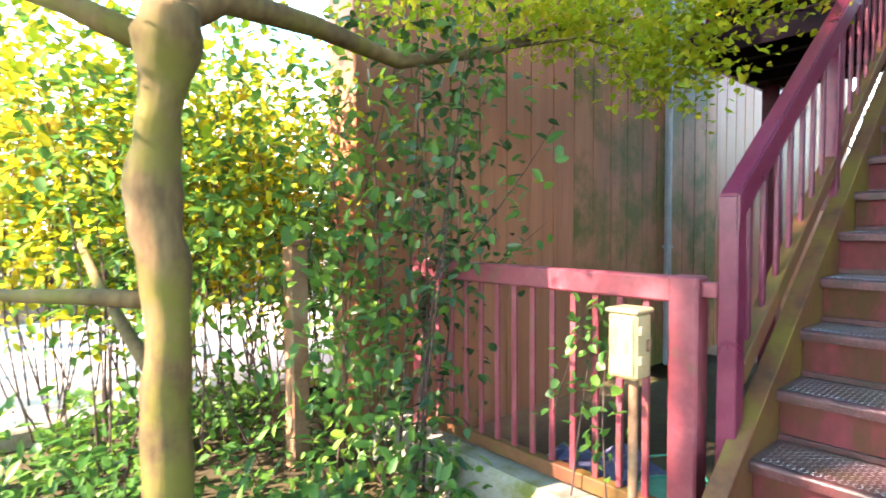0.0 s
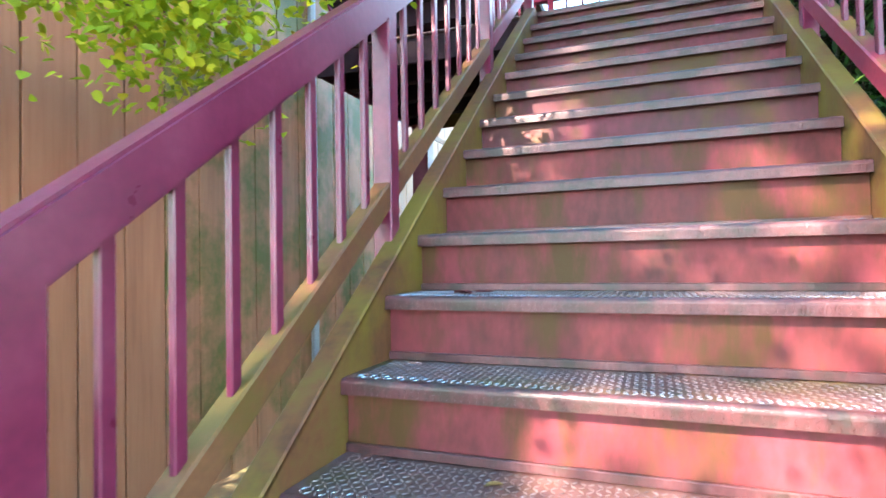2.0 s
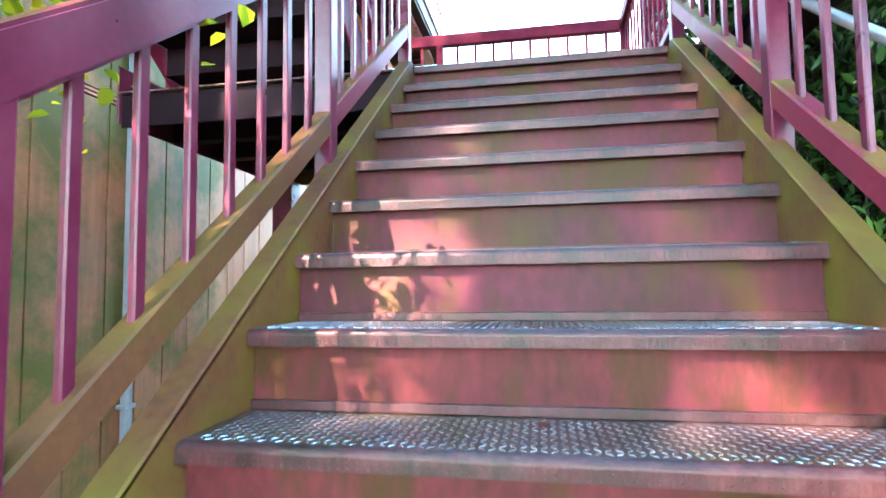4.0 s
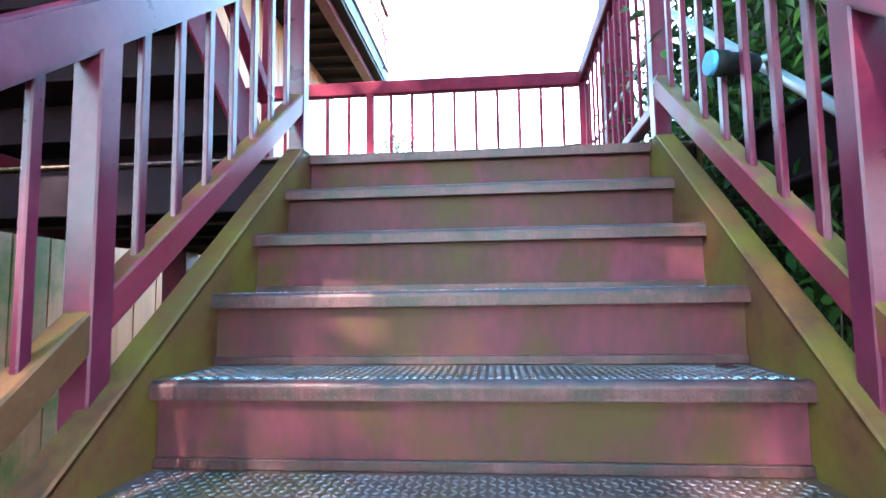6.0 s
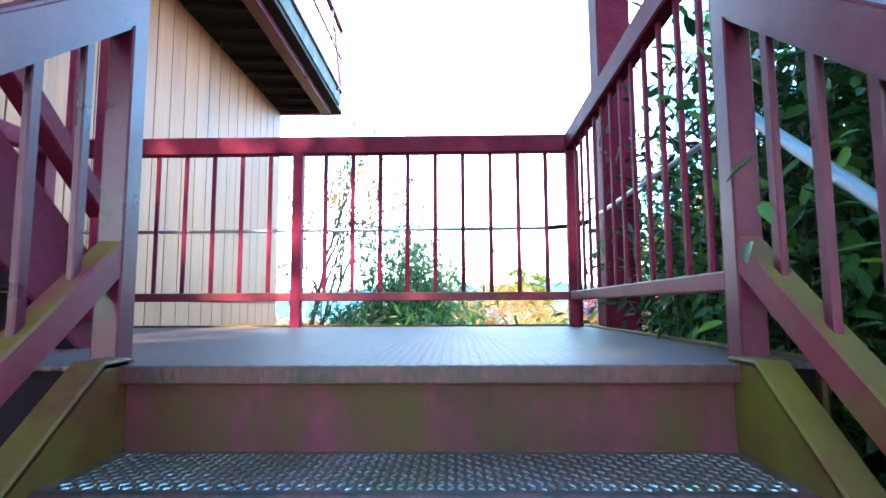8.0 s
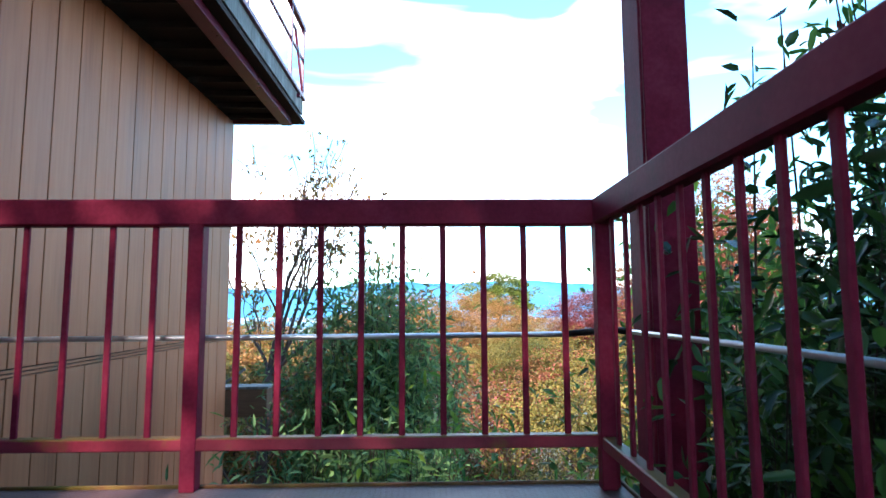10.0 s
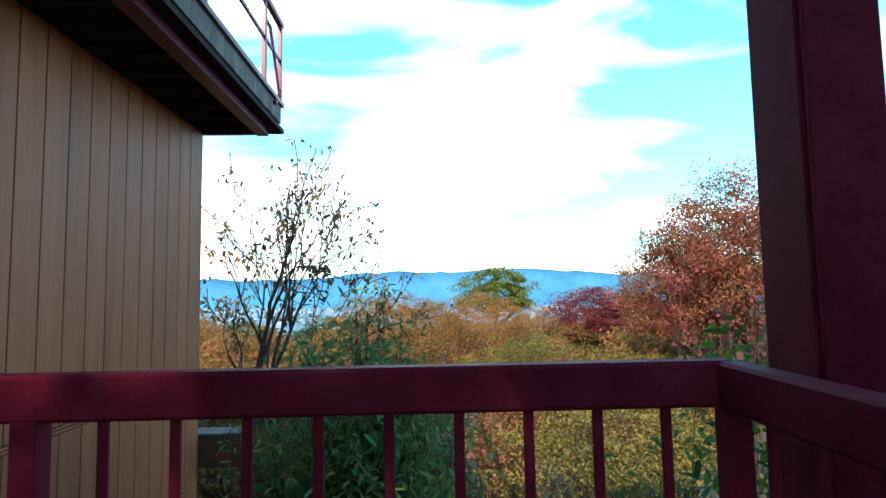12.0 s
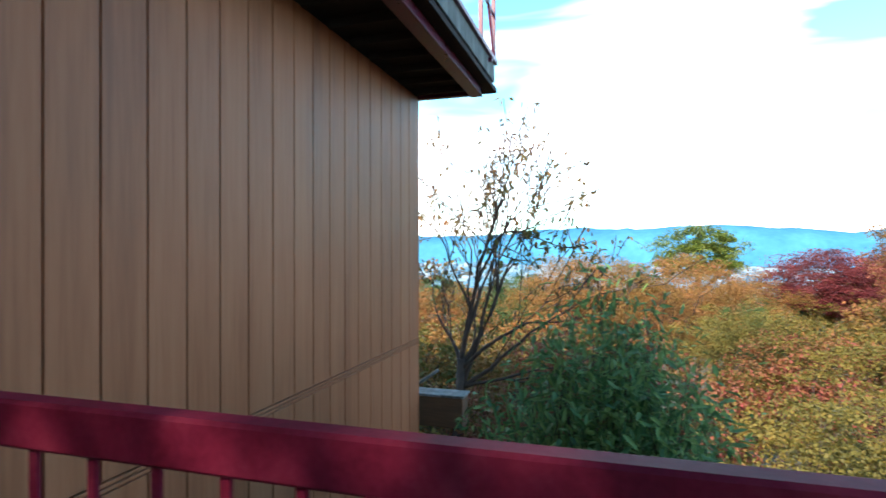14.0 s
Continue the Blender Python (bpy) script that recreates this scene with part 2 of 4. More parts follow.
TWIG = material("twig", [(0.03, 0.02, 0.018), (0.05, 0.034, 0.028), (0.08, 0.055, 0.045)], rough=0.9, bump=0.3)


def leaf_material(name, cols, gloss=0.5, tr=0.35, vary=0.30):
    return material(name, cols, rough=gloss, scale=0.7, fine=8, bump=0.0, island=vary, translucent=tr, spec=0.25)


L_SHRUB = leaf_material("shrub_leaf", [(0.026, 0.095, 0.024), (0.058, 0.17, 0.030), (0.14, 0.25, 0.032)], 0.45, 0.45)
L_MAPLE = leaf_material("maple_leaf", [(0.11, 0.16, 0.010), (0.25, 0.25, 0.013), (0.40, 0.25, 0.016)], 0.6, 0.55)
L_LIME = leaf_material("lime_maple_leaf", [(0.17, 0.25, 0.012), (0.32, 0.37, 0.018), (0.46, 0.36, 0.020)], 0.6, 0.65)
L_GLOSSY = leaf_material("glossy_leaf", [(0.010, 0.034, 0.012), (0.022, 0.068, 0.018), (0.055, 0.13, 0.024)], 0.3, 0.25)
L_OLIVE = leaf_material("olive_leaf", [(0.055, 0.056, 0.014), (0.118, 0.100, 0.020), (0.200, 0.140, 0.028)], 0.6, 0.3, 0.2)
L_ORANGE = leaf_material("orange_leaf", [(0.12, 0.085, 0.018), (0.22, 0.108, 0.028), (0.31, 0.115, 0.048)], 0.6, 0.35, 0.2)
L_RED = leaf_material("red_leaf", [(0.085, 0.016, 0.018), (0.145, 0.026, 0.028), (0.19, 0.046, 0.036)], 0.6, 0.35, 0.2)
L_RUST = leaf_material("rust_leaf", [(0.10, 0.075, 0.018), (0.20, 0.080, 0.034), (0.27, 0.055, 0.055)], 0.6, 0.35, 0.2)
L_DARK = leaf_material("dark_green_leaf", [(0.02, 0.045, 0.015), (0.035, 0.075, 0.02), (0.07, 0.12, 0.03)], 0.5, 0.25)
L_CONIFER = leaf_material("conifer_leaf", [(0.030, 0.095, 0.036), (0.085, 0.190, 0.070), (0.20, 0.32, 0.100)], 0.5, 0.4)
L_PINE = leaf_material("pine_needles", [(0.035, 0.065, 0.010), (0.085, 0.115, 0.014), (0.16, 0.17, 0.02)], 0.6, 0.2)
L_BROWN = leaf_material("brown_leaf", [(0.08, 0.055, 0.025), (0.12, 0.10, 0.03), (0.20, 0.09, 0.03)], 0.7, 0.3)


# ---- building blocks ----
def mesh_object(name, bm, mat, parent=None, label=""):
    me = bpy.data.meshes.new(name)
    bm.to_mesh(me)
    bm.free()
    me.materials.append(mat)
    ob = new(name, me)
    if parent is not None:
        ob.parent = parent
    if label:
        ob["label"] = label
    return ob


part = mesh_object
box_cache = {}


def box_mesh(size, mat, bev=0.004):
    key = (*[round(s, 4) for s in size], mat.name, bev)
    if key not in box_cache:
        bm = bmesh.new()
        bmesh.ops.create_cube(bm, size=1)
        bmesh.ops.scale(bm, vec=size, verts=bm.verts)
        if bev:
            bmesh.ops.bevel(bm, geom=bm.edges[:], offset=min(bev, min(size) * 0.3), segments=1, affect="EDGES")
        me = bpy.data.meshes.new("box")
        bm.to_mesh(me)
        bm.free()
        me.materials.append(mat)
        box_cache[key] = me
    return box_cache[key]


def block(name, lo, hi, mat, parent=None, bev=0.004, label="", rot=None):
    """A bevelled block between two corners, or turned about its middle by rot."""
    ob = new(name, box_mesh([b - a for a, b in zip(lo, hi)], mat, bev))
    ob.location = [(a + b) / 2 for a, b in zip(lo, hi)]
    if rot:
        ob.rotation_euler = rot
    if parent is not None:
        ob.parent = parent
    if label:
        ob["label"] = label
    return ob


def beam(name, a, b, width, height, mat, parent=None, bev=0.005, label=""):
    """A bar of rectangular section from a to b, width across, height upright to its run."""
    a, b = Vector(a), Vector(b)
    d = b - a
    ob = new(name, box_mesh((width, d.length, height), mat, bev))
    q = d.to_track_quat("Y", "Z")
    ob.rotation_euler = q.to_euler()
    ob.location = (a + b) / 2
    if parent is not None:
        ob.parent = parent
    if label:
        ob["label"] = label
    return ob


def fixed(ob, parent):
    """Makes ob a part of a part, where it stands."""
    ob.parent = parent
    ob.matrix_parent_inverse = parent.matrix_basis.inverted()
    return ob


def thing(name, label, category, group="", kind="", at=(0, 0, 0)):
    e = new(name)
    e.empty_display_size = 0.1
    return tagged(e, label, category, group, kind)


def tube(bm, pts, radii, sides=8, cap=True):
    """A swept tube through pts."""
    rings = []
    for i, p in enumerate(pts):
        p = Vector(p)
        d = (Vector(pts[min(i + 1, len(pts) - 1)]) - Vector(pts[max(i - 1, 0)])).normalized()
        u = d.cross(Vector((0.31, 0.17, 0.93)) if abs(d.z) < 0.9 else Vector((1, 0.1, 0))).normalized()
        v = d.cross(u)
        rings.append([bm.verts.new(p + (u * math.cos(k * 2 * math.pi / sides) + v * math.sin(k * 2 * math.pi / sides)) * radii[i])
                      for k in range(sides)])
    for r0, r1 in zip(rings, rings[1:]):
        for k in range(sides):
            f = bm.faces.new((r0[k], r0[(k + 1) % sides], r1[(k + 1) % sides], r1[k]))
            f.smooth = True
    if cap:
        bm.faces.new(rings[0][::-1])
        bm.faces.new(rings[-1])


def leaf_cloud(name, centres, normals, length, width, mat, parent=None, rng=None, droop=0.3, ovate=True):
    """Many single folded leaves, each a small creased lozenge."""
    n = len(centres)
    c = np.asarray(centres)
    d = rng.normal(size=(n, 3)) + np.asarray(normals) * 0.8
    d[:, 2] -= droop
    d /= np.linalg.norm(d, axis=1)[:, None]
    u = np.cross(d, rng.normal(size=(n, 3)) * 0.45 + np.array([0, 0, 1.0]))
    u /= np.linalg.norm(u, axis=1)[:, None] + 1e-9
    w = np.cross(u, d)
    ln = (length * rng.uniform(0.6, 1.25, n))[:, None]
    wd = (width * rng.uniform(0.7, 1.2, n))[:, None]
    k = 6 if ovate else 4
    verts = np.empty((n, k, 3))
    verts[:, 0] = c
    if ovate:
        verts[:, 1] = c + d * ln * 0.22 + u * wd * 0.42 + w * wd * 0.12
        verts[:, 2] = c + d * ln * 0.62 + u * wd * 0.40 + w * wd * 0.10
        verts[:, 3] = c + d * ln - w * ln * 0.10
        verts[:, 4] = c + d * ln * 0.62 - u * wd * 0.40 + w * wd * 0.10
        verts[:, 5] = c + d * ln * 0.22 - u * wd * 0.42 + w * wd * 0.12
        pat = ((0, 1, 2, 3), (0, 3, 4, 5))
    else:
        verts[:, 1] = c + d * ln * 0.45 + u * wd * 0.5 + w * wd * 0.14
        verts[:, 2] = c + d * ln - w * ln * 0.08
        verts[:, 3] = c + d * ln * 0.45 - u * wd * 0.5 + w * wd * 0.14
        pat = ((0, 1, 2), (0, 2, 3))
    i = np.arange(n) * k
    faces = np.concatenate([np.stack([i + q for q in p], 1) for p in pat])
    m = faces.shape[1]
    me = bpy.data.meshes.new(name)
    me.vertices.add(n * k)
    me.vertices.foreach_set("co", verts.ravel())
    me.loops.add(len(faces) * m)
    me.loops.foreach_set("vertex_index", faces.ravel().astype(np.int32))
    me.polygons.add(len(faces))
    me.polygons.foreach_set("loop_start", (np.arange(len(faces)) * m).astype(np.int32))
    me.update(calc_edges=True)
    me.validate()
    me.materials.append(mat)
    if parent is None:
        return me
    ob = new(name, me)
    ob.parent = parent
    return ob


# ---- ground ----
def smooth(a, b, v):
    t = min(1, max(0, (v - a) / (b - a)))
    return t * t * (3 - 2 * t)


def ground_z(x, y):
    far = math.hypot(x, max(0, y - 5))
    z = -0.05 - 0.5 * smooth(0.3, 0.6, y) * smooth(6, 2, abs(x + 1))
    z -= 0.26 * max(0, y - 6) * smooth(3, 9, y) if y < 70 else 0.26 * 64
    if y >= 70:
        z -= 70 * smooth(70, 500, y)
    z -= 1.2 * smooth(1.6, 4.0, x) * smooth(-1, 1.0, y)
    z -= 0.12 * max(0, min(x, 60) - 4) * smooth(-4, 4, y)
    if far < 100:
        z += 0.06 * noise.noise(Vector((x * 0.9, y * 0.9, 0))) * smooth(0, 4, far)
    return z


def axis_steps(lo, hi):
    v, s = [0.0], 0.35
    while v[-1] < hi:
        v.append(v[-1] + s)
        s *= 1.045 if v[-1] < 40 else 1.16
    m, s = [0.0], 0.35
    while m[-1] > lo:
        m.append(m[-1] - s)
        s *= 1.045 if m[-1] > -40 else 1.16
    return sorted(set(m + v))


bm = bmesh.new()
gx, gy = axis_steps(-4000, 4000), axis_steps(-400, 4600)
grid = [[bm.verts.new((x, y, ground_z(x, y))) for x in gx] for y in gy]
for j in range(len(gy) - 1):
    for i in range(len(gx) - 1):
        f = bm.faces.new((grid[j][i], grid[j][i + 1], grid[j + 1][i + 1], grid[j + 1][i]))
        f.smooth = True
tagged(mesh_object("ground", bm, SOIL), "dark leafy soil falling away down a wooded hillside", "ground", kind="structure")

tagged(block("pavement", (-8.5, -9, -0.10), (-3.55, 6.0, -0.02), PAVING, bev=0.01), "pale sunlit paving beyond the hedge", "pavement", kind="structure")
tagged(block("kerb", (-3.55, -6, -0.12), (-3.42, 0.2, 0.06), CONCRETE, bev=0.015), "weathered concrete kerb along the planting bed", "kerb", kind="structure")
tagged(block("kerb", (-1.95, 0.10, -0.2), (-0.13, 0.36, 0.19), CONCRETE, bev=0.03), "mossy concrete plinth under the red fence", "kerb", kind="structure")

# ---- building: board wall ----
WX, W_END = -2.34, 11.63
wall = thing("wall_west", "tan vertical-board side wall of a two-storey building", "wall", kind="structure")
block("sheathing", (-6.5, 4.2, -0.28), (WX - 0.031, W_END - 0.02, 6.46), SOFFIT, wall, bev=0.0)
block("screen_wall", (-2.62, 0.55, -0.28), (WX - 0.031, 4.199, 6.46), BOARD, wall, bev=0.0)
tagged(block("foundation", (-6.5, 4.2, -1.6), (WX - 0.9, W_END - 0.1, -0.28), CONCRETE, bev=0.0), "dark concrete foundation under the board wall", "wall", kind="structure")
BW = 0.30
y = W_END
k = 0
while y > 0.6:
    w = min(BW if k else 0.345, y - 0.55)
    # green-stained boards, carried on down to 2.7 to paint the wall's shade too
    mat = BOARD_STAIN_SHADE if 2.7 < y < 5.6 else BOARD
    for lo, hi in ((-0.28, 3.148), (3.218, 6.46)):
        block("board", (WX - 0.03, y - w + 0.006, lo), (WX, y - 0.006, hi), mat, wall, bev=0.003)
    y -= w
    k += 1
for z0, z1 in ((3.158, 3.178), (3.188, 3.208)):
    block("seam_flashing", (WX - 0.03, 0.55, z0), (WX + 0.004, W_END, z1), BOARD, wall, bev=0.002)
block("south_face", (-6.5, 4.18, -0.28), (-2.625, 4.199, 6.46), BOARD, wall, bev=0.0)
block("corner_trim", (WX - 0.05, W_END, -0.28), (WX + 0.002, W_END + 0.02, 6.46), BOARD, wall, bev=0.003)
ledge = thing("ledge", "brown timber ledge with a pale cap behind the building corner", "ledge", kind="structure")
block("beam", (-3.6, W_END + 0.05, 2.02), (-1.74, W_END + 0.35, 2.42), LEDGE_WOOD, ledge, bev=0.01)
block("cap", (-3.6, W_END + 0.04, 2.424), (-1.72, W_END + 0.37, 2.46), FASCIA, ledge, bev=0.006)
beam("prop", (-2.9, W_END + 0.5, 2.2), (-2.25, W_END + 0.62, 2.66), 0.06, 0.04, FASCIA, ledge)
tagged(block("wall_north_trim", (-6.5, W_END - 0.02, -1.6), (WX - 0.05, W_END + 0.0, 6.46), BOARD, bev=0.0), "plain end wall of the building", "wall", kind="structure")
tagged(block("wall_pillar", (-2.62, 0.25, -0.5), (-2.3, 0.55, 6.4), BOARD, bev=0.01), "brown corner pillar of the board wall", "pillar", kind="structure")

pipe = thing("downpipe", "pale blue-grey plastic downpipe fixed to the board wall", "downpipe")
down = block("pipe", (WX + 0.01, 4.22, -0.3), (WX + 0.08, 4.29, 6.4), PIPE_GREY, pipe, bev=0.02)
for zz in (1.0, 3.4, 5.4):
    fixed(block("bracket", (WX, 4.205, zz), (WX + 0.085, 4.305, zz + 0.03), PIPE_GREY, None, bev=0.004), down)

# ---- upper balcony ----
balcony = thing("balcony", "dark red steel balcony with weathered fascia over the wall", "balcony")
BZ = 6.47
# deck and joists take their overhang shade from the soffit colour
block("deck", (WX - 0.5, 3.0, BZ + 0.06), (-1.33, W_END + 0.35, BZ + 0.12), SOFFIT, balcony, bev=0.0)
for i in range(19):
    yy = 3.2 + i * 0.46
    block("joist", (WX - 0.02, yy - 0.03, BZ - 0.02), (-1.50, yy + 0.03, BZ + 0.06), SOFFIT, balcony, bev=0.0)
block("edge_beam", (-1.55, 3.0, BZ - 0.03), (-1.47, W_END + 0.05, BZ + 0.17), RED, balcony)
block("cross_beam", (WX - 0.3, W_END - 0.02, BZ - 0.04), (-1.47, W_END + 0.06, BZ + 0.10), RED, balcony)
block("fascia", (-1.36, 3.0, BZ + 0.13), (-1.31, W_END + 0.10, BZ + 0.40), FASCIA, balcony)
block("sill_rail", (-1.33, 3.0, BZ + 0.36), (-1.27, W_END + 0.12, BZ + 0.42), RED, balcony)
block("rail_bracket", (-1.60, W_END - 0.3, BZ + 0.28), (-1.26, W_END - 0.25, BZ + 0.33), RED, balcony)
for yy in (W_END - 0.02, W_END - 0.75, W_END - 2.6, W_END - 4.4, W_END - 6.2):
    block("rail_post", (-1.32, yy - 0.03, BZ + 0.4), (-1.27, yy + 0.03, BZ + 1.5), RED, balcony)
beam("brace", (-1.29, W_END - 0.04, BZ + 0.45), (-1.29, W_END - 0.52, BZ + 1.22), 0.035, 0.035, RED, balcony)
beam("brace_tab", (-1.29, W_END - 0.50, BZ + 1.215), (-1.29, W_END - 0.75, BZ + 1.215), 0.035, 0.035, RED, balcony)
block("lower_flange", (-1.62, 3.0, BZ - 0.05), (-1.46, W_END + 0.07, BZ - 0.032), RED, balcony)
block("top_rail", (-1.33, 3.0, BZ + 1.46), (-1.26, W_END + 0.04, BZ + 1.53), RED, balcony)
block("mid_rail", (-1.31, 3.0, BZ + 0.95), (-1.28, W_END + 0.04, BZ + 0.99), RED, balcony)

terrace = thing("terrace", "upper terrace inferred from the red column, lengthened southward to shade the landing", "terrace", kind="structure")
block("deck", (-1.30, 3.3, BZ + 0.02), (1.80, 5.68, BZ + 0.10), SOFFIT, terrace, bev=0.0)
# unseen extra slab, added to cut sky light on landing and upper steps
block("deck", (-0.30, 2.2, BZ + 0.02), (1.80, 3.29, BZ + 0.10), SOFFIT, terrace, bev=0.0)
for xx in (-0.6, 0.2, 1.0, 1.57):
    block("joist", (xx - 0.05, 3.3, BZ - 0.16), (xx + 0.05, 5.66, BZ + 0.02), STEEL_SHADE, terrace)

# ---- staircase ----
R, T, SW = 0.175, 0.232, 1.2525
SLOPE = R / T
LZ = 17 * R
LY0, LY1, LX0, LX1 = 15 * T, 5.52, -1.75, 1.42


def nose(q):
    return q * T, (q + 2) * R


def lug_mesh():
    """Raised lozenges of one chequer-plate tread, laid crosswise in turn."""
    vs, fs = [], []
    for j in range(12):
        for i in range(73):
            cx, cy = -0.594 + 0.0165 * i, 0.014 + 0.0185 * j
            a = radians(45 if (i + j) % 2 else -45)
            b = len(vs)
            for k, zz in ((1.0, -0.0005), (0.55, 0.0013)):
                for u, v in ((0.0105, 0), (0, 0.0034), (-0.0105, 0), (0, -0.0034)):
                    vs.append((cx + k * (u * math.cos(a) - v * math.sin(a)), cy + k * (u * math.sin(a) + v * math.cos(a)), zz))
            fs.append((b + 4, b + 5, b + 6, b + 7))
            fs += [(b + n, b + (n + 1) % 4, b + 4 + (n + 1) % 4, b + 4 + n) for n in range(4)]
    for j in range(2):
        for i in range(73):
            cx, cz = -0.594 + 0.0165 * i, -0.0195 - 0.011 * j
            a = radians(45 if (i + j) % 2 else -45)
            b = len(vs)
            for k, out in ((1.0, -0.0145), (0.55, -0.0156)):
                for u, v in ((0.0055, 0), (0, 0.0018), (-0.0055, 0), (0, -0.0018)):
                    vs.append((cx + k * (u * math.cos(a) - v * math.sin(a)), out, cz + k * (u * math.sin(a) + v * math.cos(a))))
            fs.append((b + 4, b + 5, b + 6, b + 7))
            fs += [(b + n, b + (n + 1) % 4, b + 4 + (n + 1) % 4, b + 4 + n) for n in range(4)]
    me = bpy.data.meshes.new("chequer_relief")
    me.from_pydata(vs, [], fs)
    for mat in (LUGS, WORN, NOSING):
        me.materials.append(mat)
    rows = np.arange(len(fs)) // (5 * 73)
    me.polygons.foreach_set("material_index", np.where(rows < 2, 1, np.where(rows > 11, 2, 0)).astype(np.int32))
    return me


def nosing_mesh(x0, x1):
    """Plate edge bent down over the riser with a rounded shoulder."""
    prof = [(0.004, 0.0)] + [(-0.001 - 0.014 * math.sin(a), -0.014 + 0.014 * math.cos(a)) for a in [i * math.pi / 10 for i in range(6)]]
    prof += [(-0.015, -0.037), (-0.009, -0.037), (-0.009, -0.014), (0.004, -0.008)]
    vs = [(x, p[0], p[1]) for x in (x0, x1) for p in prof]
    n = len(prof)
    fs = [(i, (i + 1) % n, n + (i + 1) % n, n + i) for i in range(n)] + [tuple(range(n))[::-1], tuple(range(n, 2 * n))]
    me = bpy.data.meshes.new("nosing")
    me.from_pydata(vs, [], fs)
    bm = bmesh.new()
    bm.from_mesh(me)
    bmesh.ops.recalc_face_normals(bm, faces=bm.faces)
    bm.to_mesh(me)
    bm.free()
    me.materials.append(NOSING)
    return me


LUG_MESH, NOSE_MESH = lug_mesh(), nosing_mesh(0.002, SW - 0.002)


def flight(parent, x0, x1, qs, ymap, zmap, sgn=1):
    for q in qs:
        yn, zn = ymap(q), zmap(q)
        block("tread", (x0, yn + 0.004, zn - 0.008), (x1, yn + T + 0.012, zn), TREAD, parent, bev=0.0)
        for nm, me, xx in (("nosing", NOSE_MESH, 0.0), ("chequer_relief", LUG_MESH, SW / 2)):
            ob = new(nm, me)
            ob.location, ob.parent = (xx, yn, zn), parent
        block("riser", (x0, yn + sgn * 0.022 - 0.004, zn - R), (x1, yn + sgn * 0.022 + 0.004, zn - 0.009), RISER if q < 9 else RISER_MOSSY, parent, bev=0.0)
        block("tread_upstand", (x0, yn + sgn * 0.010 - 0.006, zn - R + 0.001), (x1, yn + sgn * 0.010 + 0.006, zn - R + 0.022), NOSING, parent, bev=0.002)


stair = thing("staircase", "red-brown steel staircase with chequer-plate treads and mossy stringers", "staircase")
flight(stair, 0.002, SW - 0.002, range(-1, 15), lambda q: q * T, lambda q: (q + 2) * R)
block("riser", (0.002, LY0 + 0.012, LZ - R), (SW - 0.002, LY0 + 0.020, LZ - 0.012), RISER_MOSSY, stair, bev=0.0)


def stringer(xa, xb, inner):
    def zt(yy):
        return 0.35 + SLOPE * yy + 0.052
    bm = bmesh.new()
    ya, yb = -0.42, LY0 + 0.02
    prof = [(ya, -0.06), (ya, zt(ya)), (yb - 0.08, zt(yb - 0.08)), (yb, zt(yb - 0.08)), (yb, LZ - 0.22), (0.35, -0.06)]
    x_lo, x_hi = (inner - 0.012, inner) if inner == 0 else (inner, inner + 0.012)
    a = [bm.verts.new((x_lo, p[0], p[1])) for p in prof]
    b = [bm.verts.new((x_hi, p[0], p[1])) for p in prof]
    bm.faces.new(a)
    bm.faces.new(b[::-1])
    for i in range(len(prof)):
        bm.faces.new((a[i], b[i], b[(i + 1) % len(prof)], a[(i + 1) % len(prof)]))
    bmesh.ops.recalc_face_normals(bm, faces=bm.faces)
    web = part("stringer", bm, STRINGER, stair, "mossy steel side stringer")
    beam("stringer_flange", ((xa + xb) / 2, ya, zt(ya)), ((xa + xb) / 2, yb - 0.08, zt(yb - 0.08)), xb - xa, 0.016, STRINGER, stair, bev=0.004)
    block("stringer_cap", (xa, yb - 0.085, zt(yb - 0.08) - 0.012), (xb, yb + 0.02, zt(yb - 0.08) + 0.006), STRINGER, stair)


stringer(-0.066, 0.0, 0)
stringer(SW, SW + 0.066, SW)


# ---- railings ----
def top_z(yy):
    return 1.192 + 0.752 * yy


def bot_z(yy):
    return 0.592 + 0.752 * yy


def plumb_bar(name, x, y0, y1, top, height, width, mat, parent):
    """A sloping bar whose ends are cut upright."""
    bm = bmesh.new()
    v = [bm.verts.new((x + sx * width / 2, yy, top(yy) - dz)) for yy in (y0, y1) for sx, dz in ((-1, 0), (1, 0), (1, height), (-1, height))]
    for f in ((0, 1, 2, 3), (7, 6, 5, 4), (0, 4, 5, 1), (1, 5, 6, 2), (2, 6, 7, 3), (3, 7, 4, 0)):
        bm.faces.new([v[k] for k in f])
    bmesh.ops.recalc_face_normals(bm, faces=bm.faces)
    bmesh.ops.bevel(bm, geom=bm.edges[:], offset=0.007, segments=2, affect="EDGES")
    return part(name, bm, mat, parent)


POSTS = (0.25, 1.31, 2.455, 3.55)
CA = math.cos(math.atan(0.752))


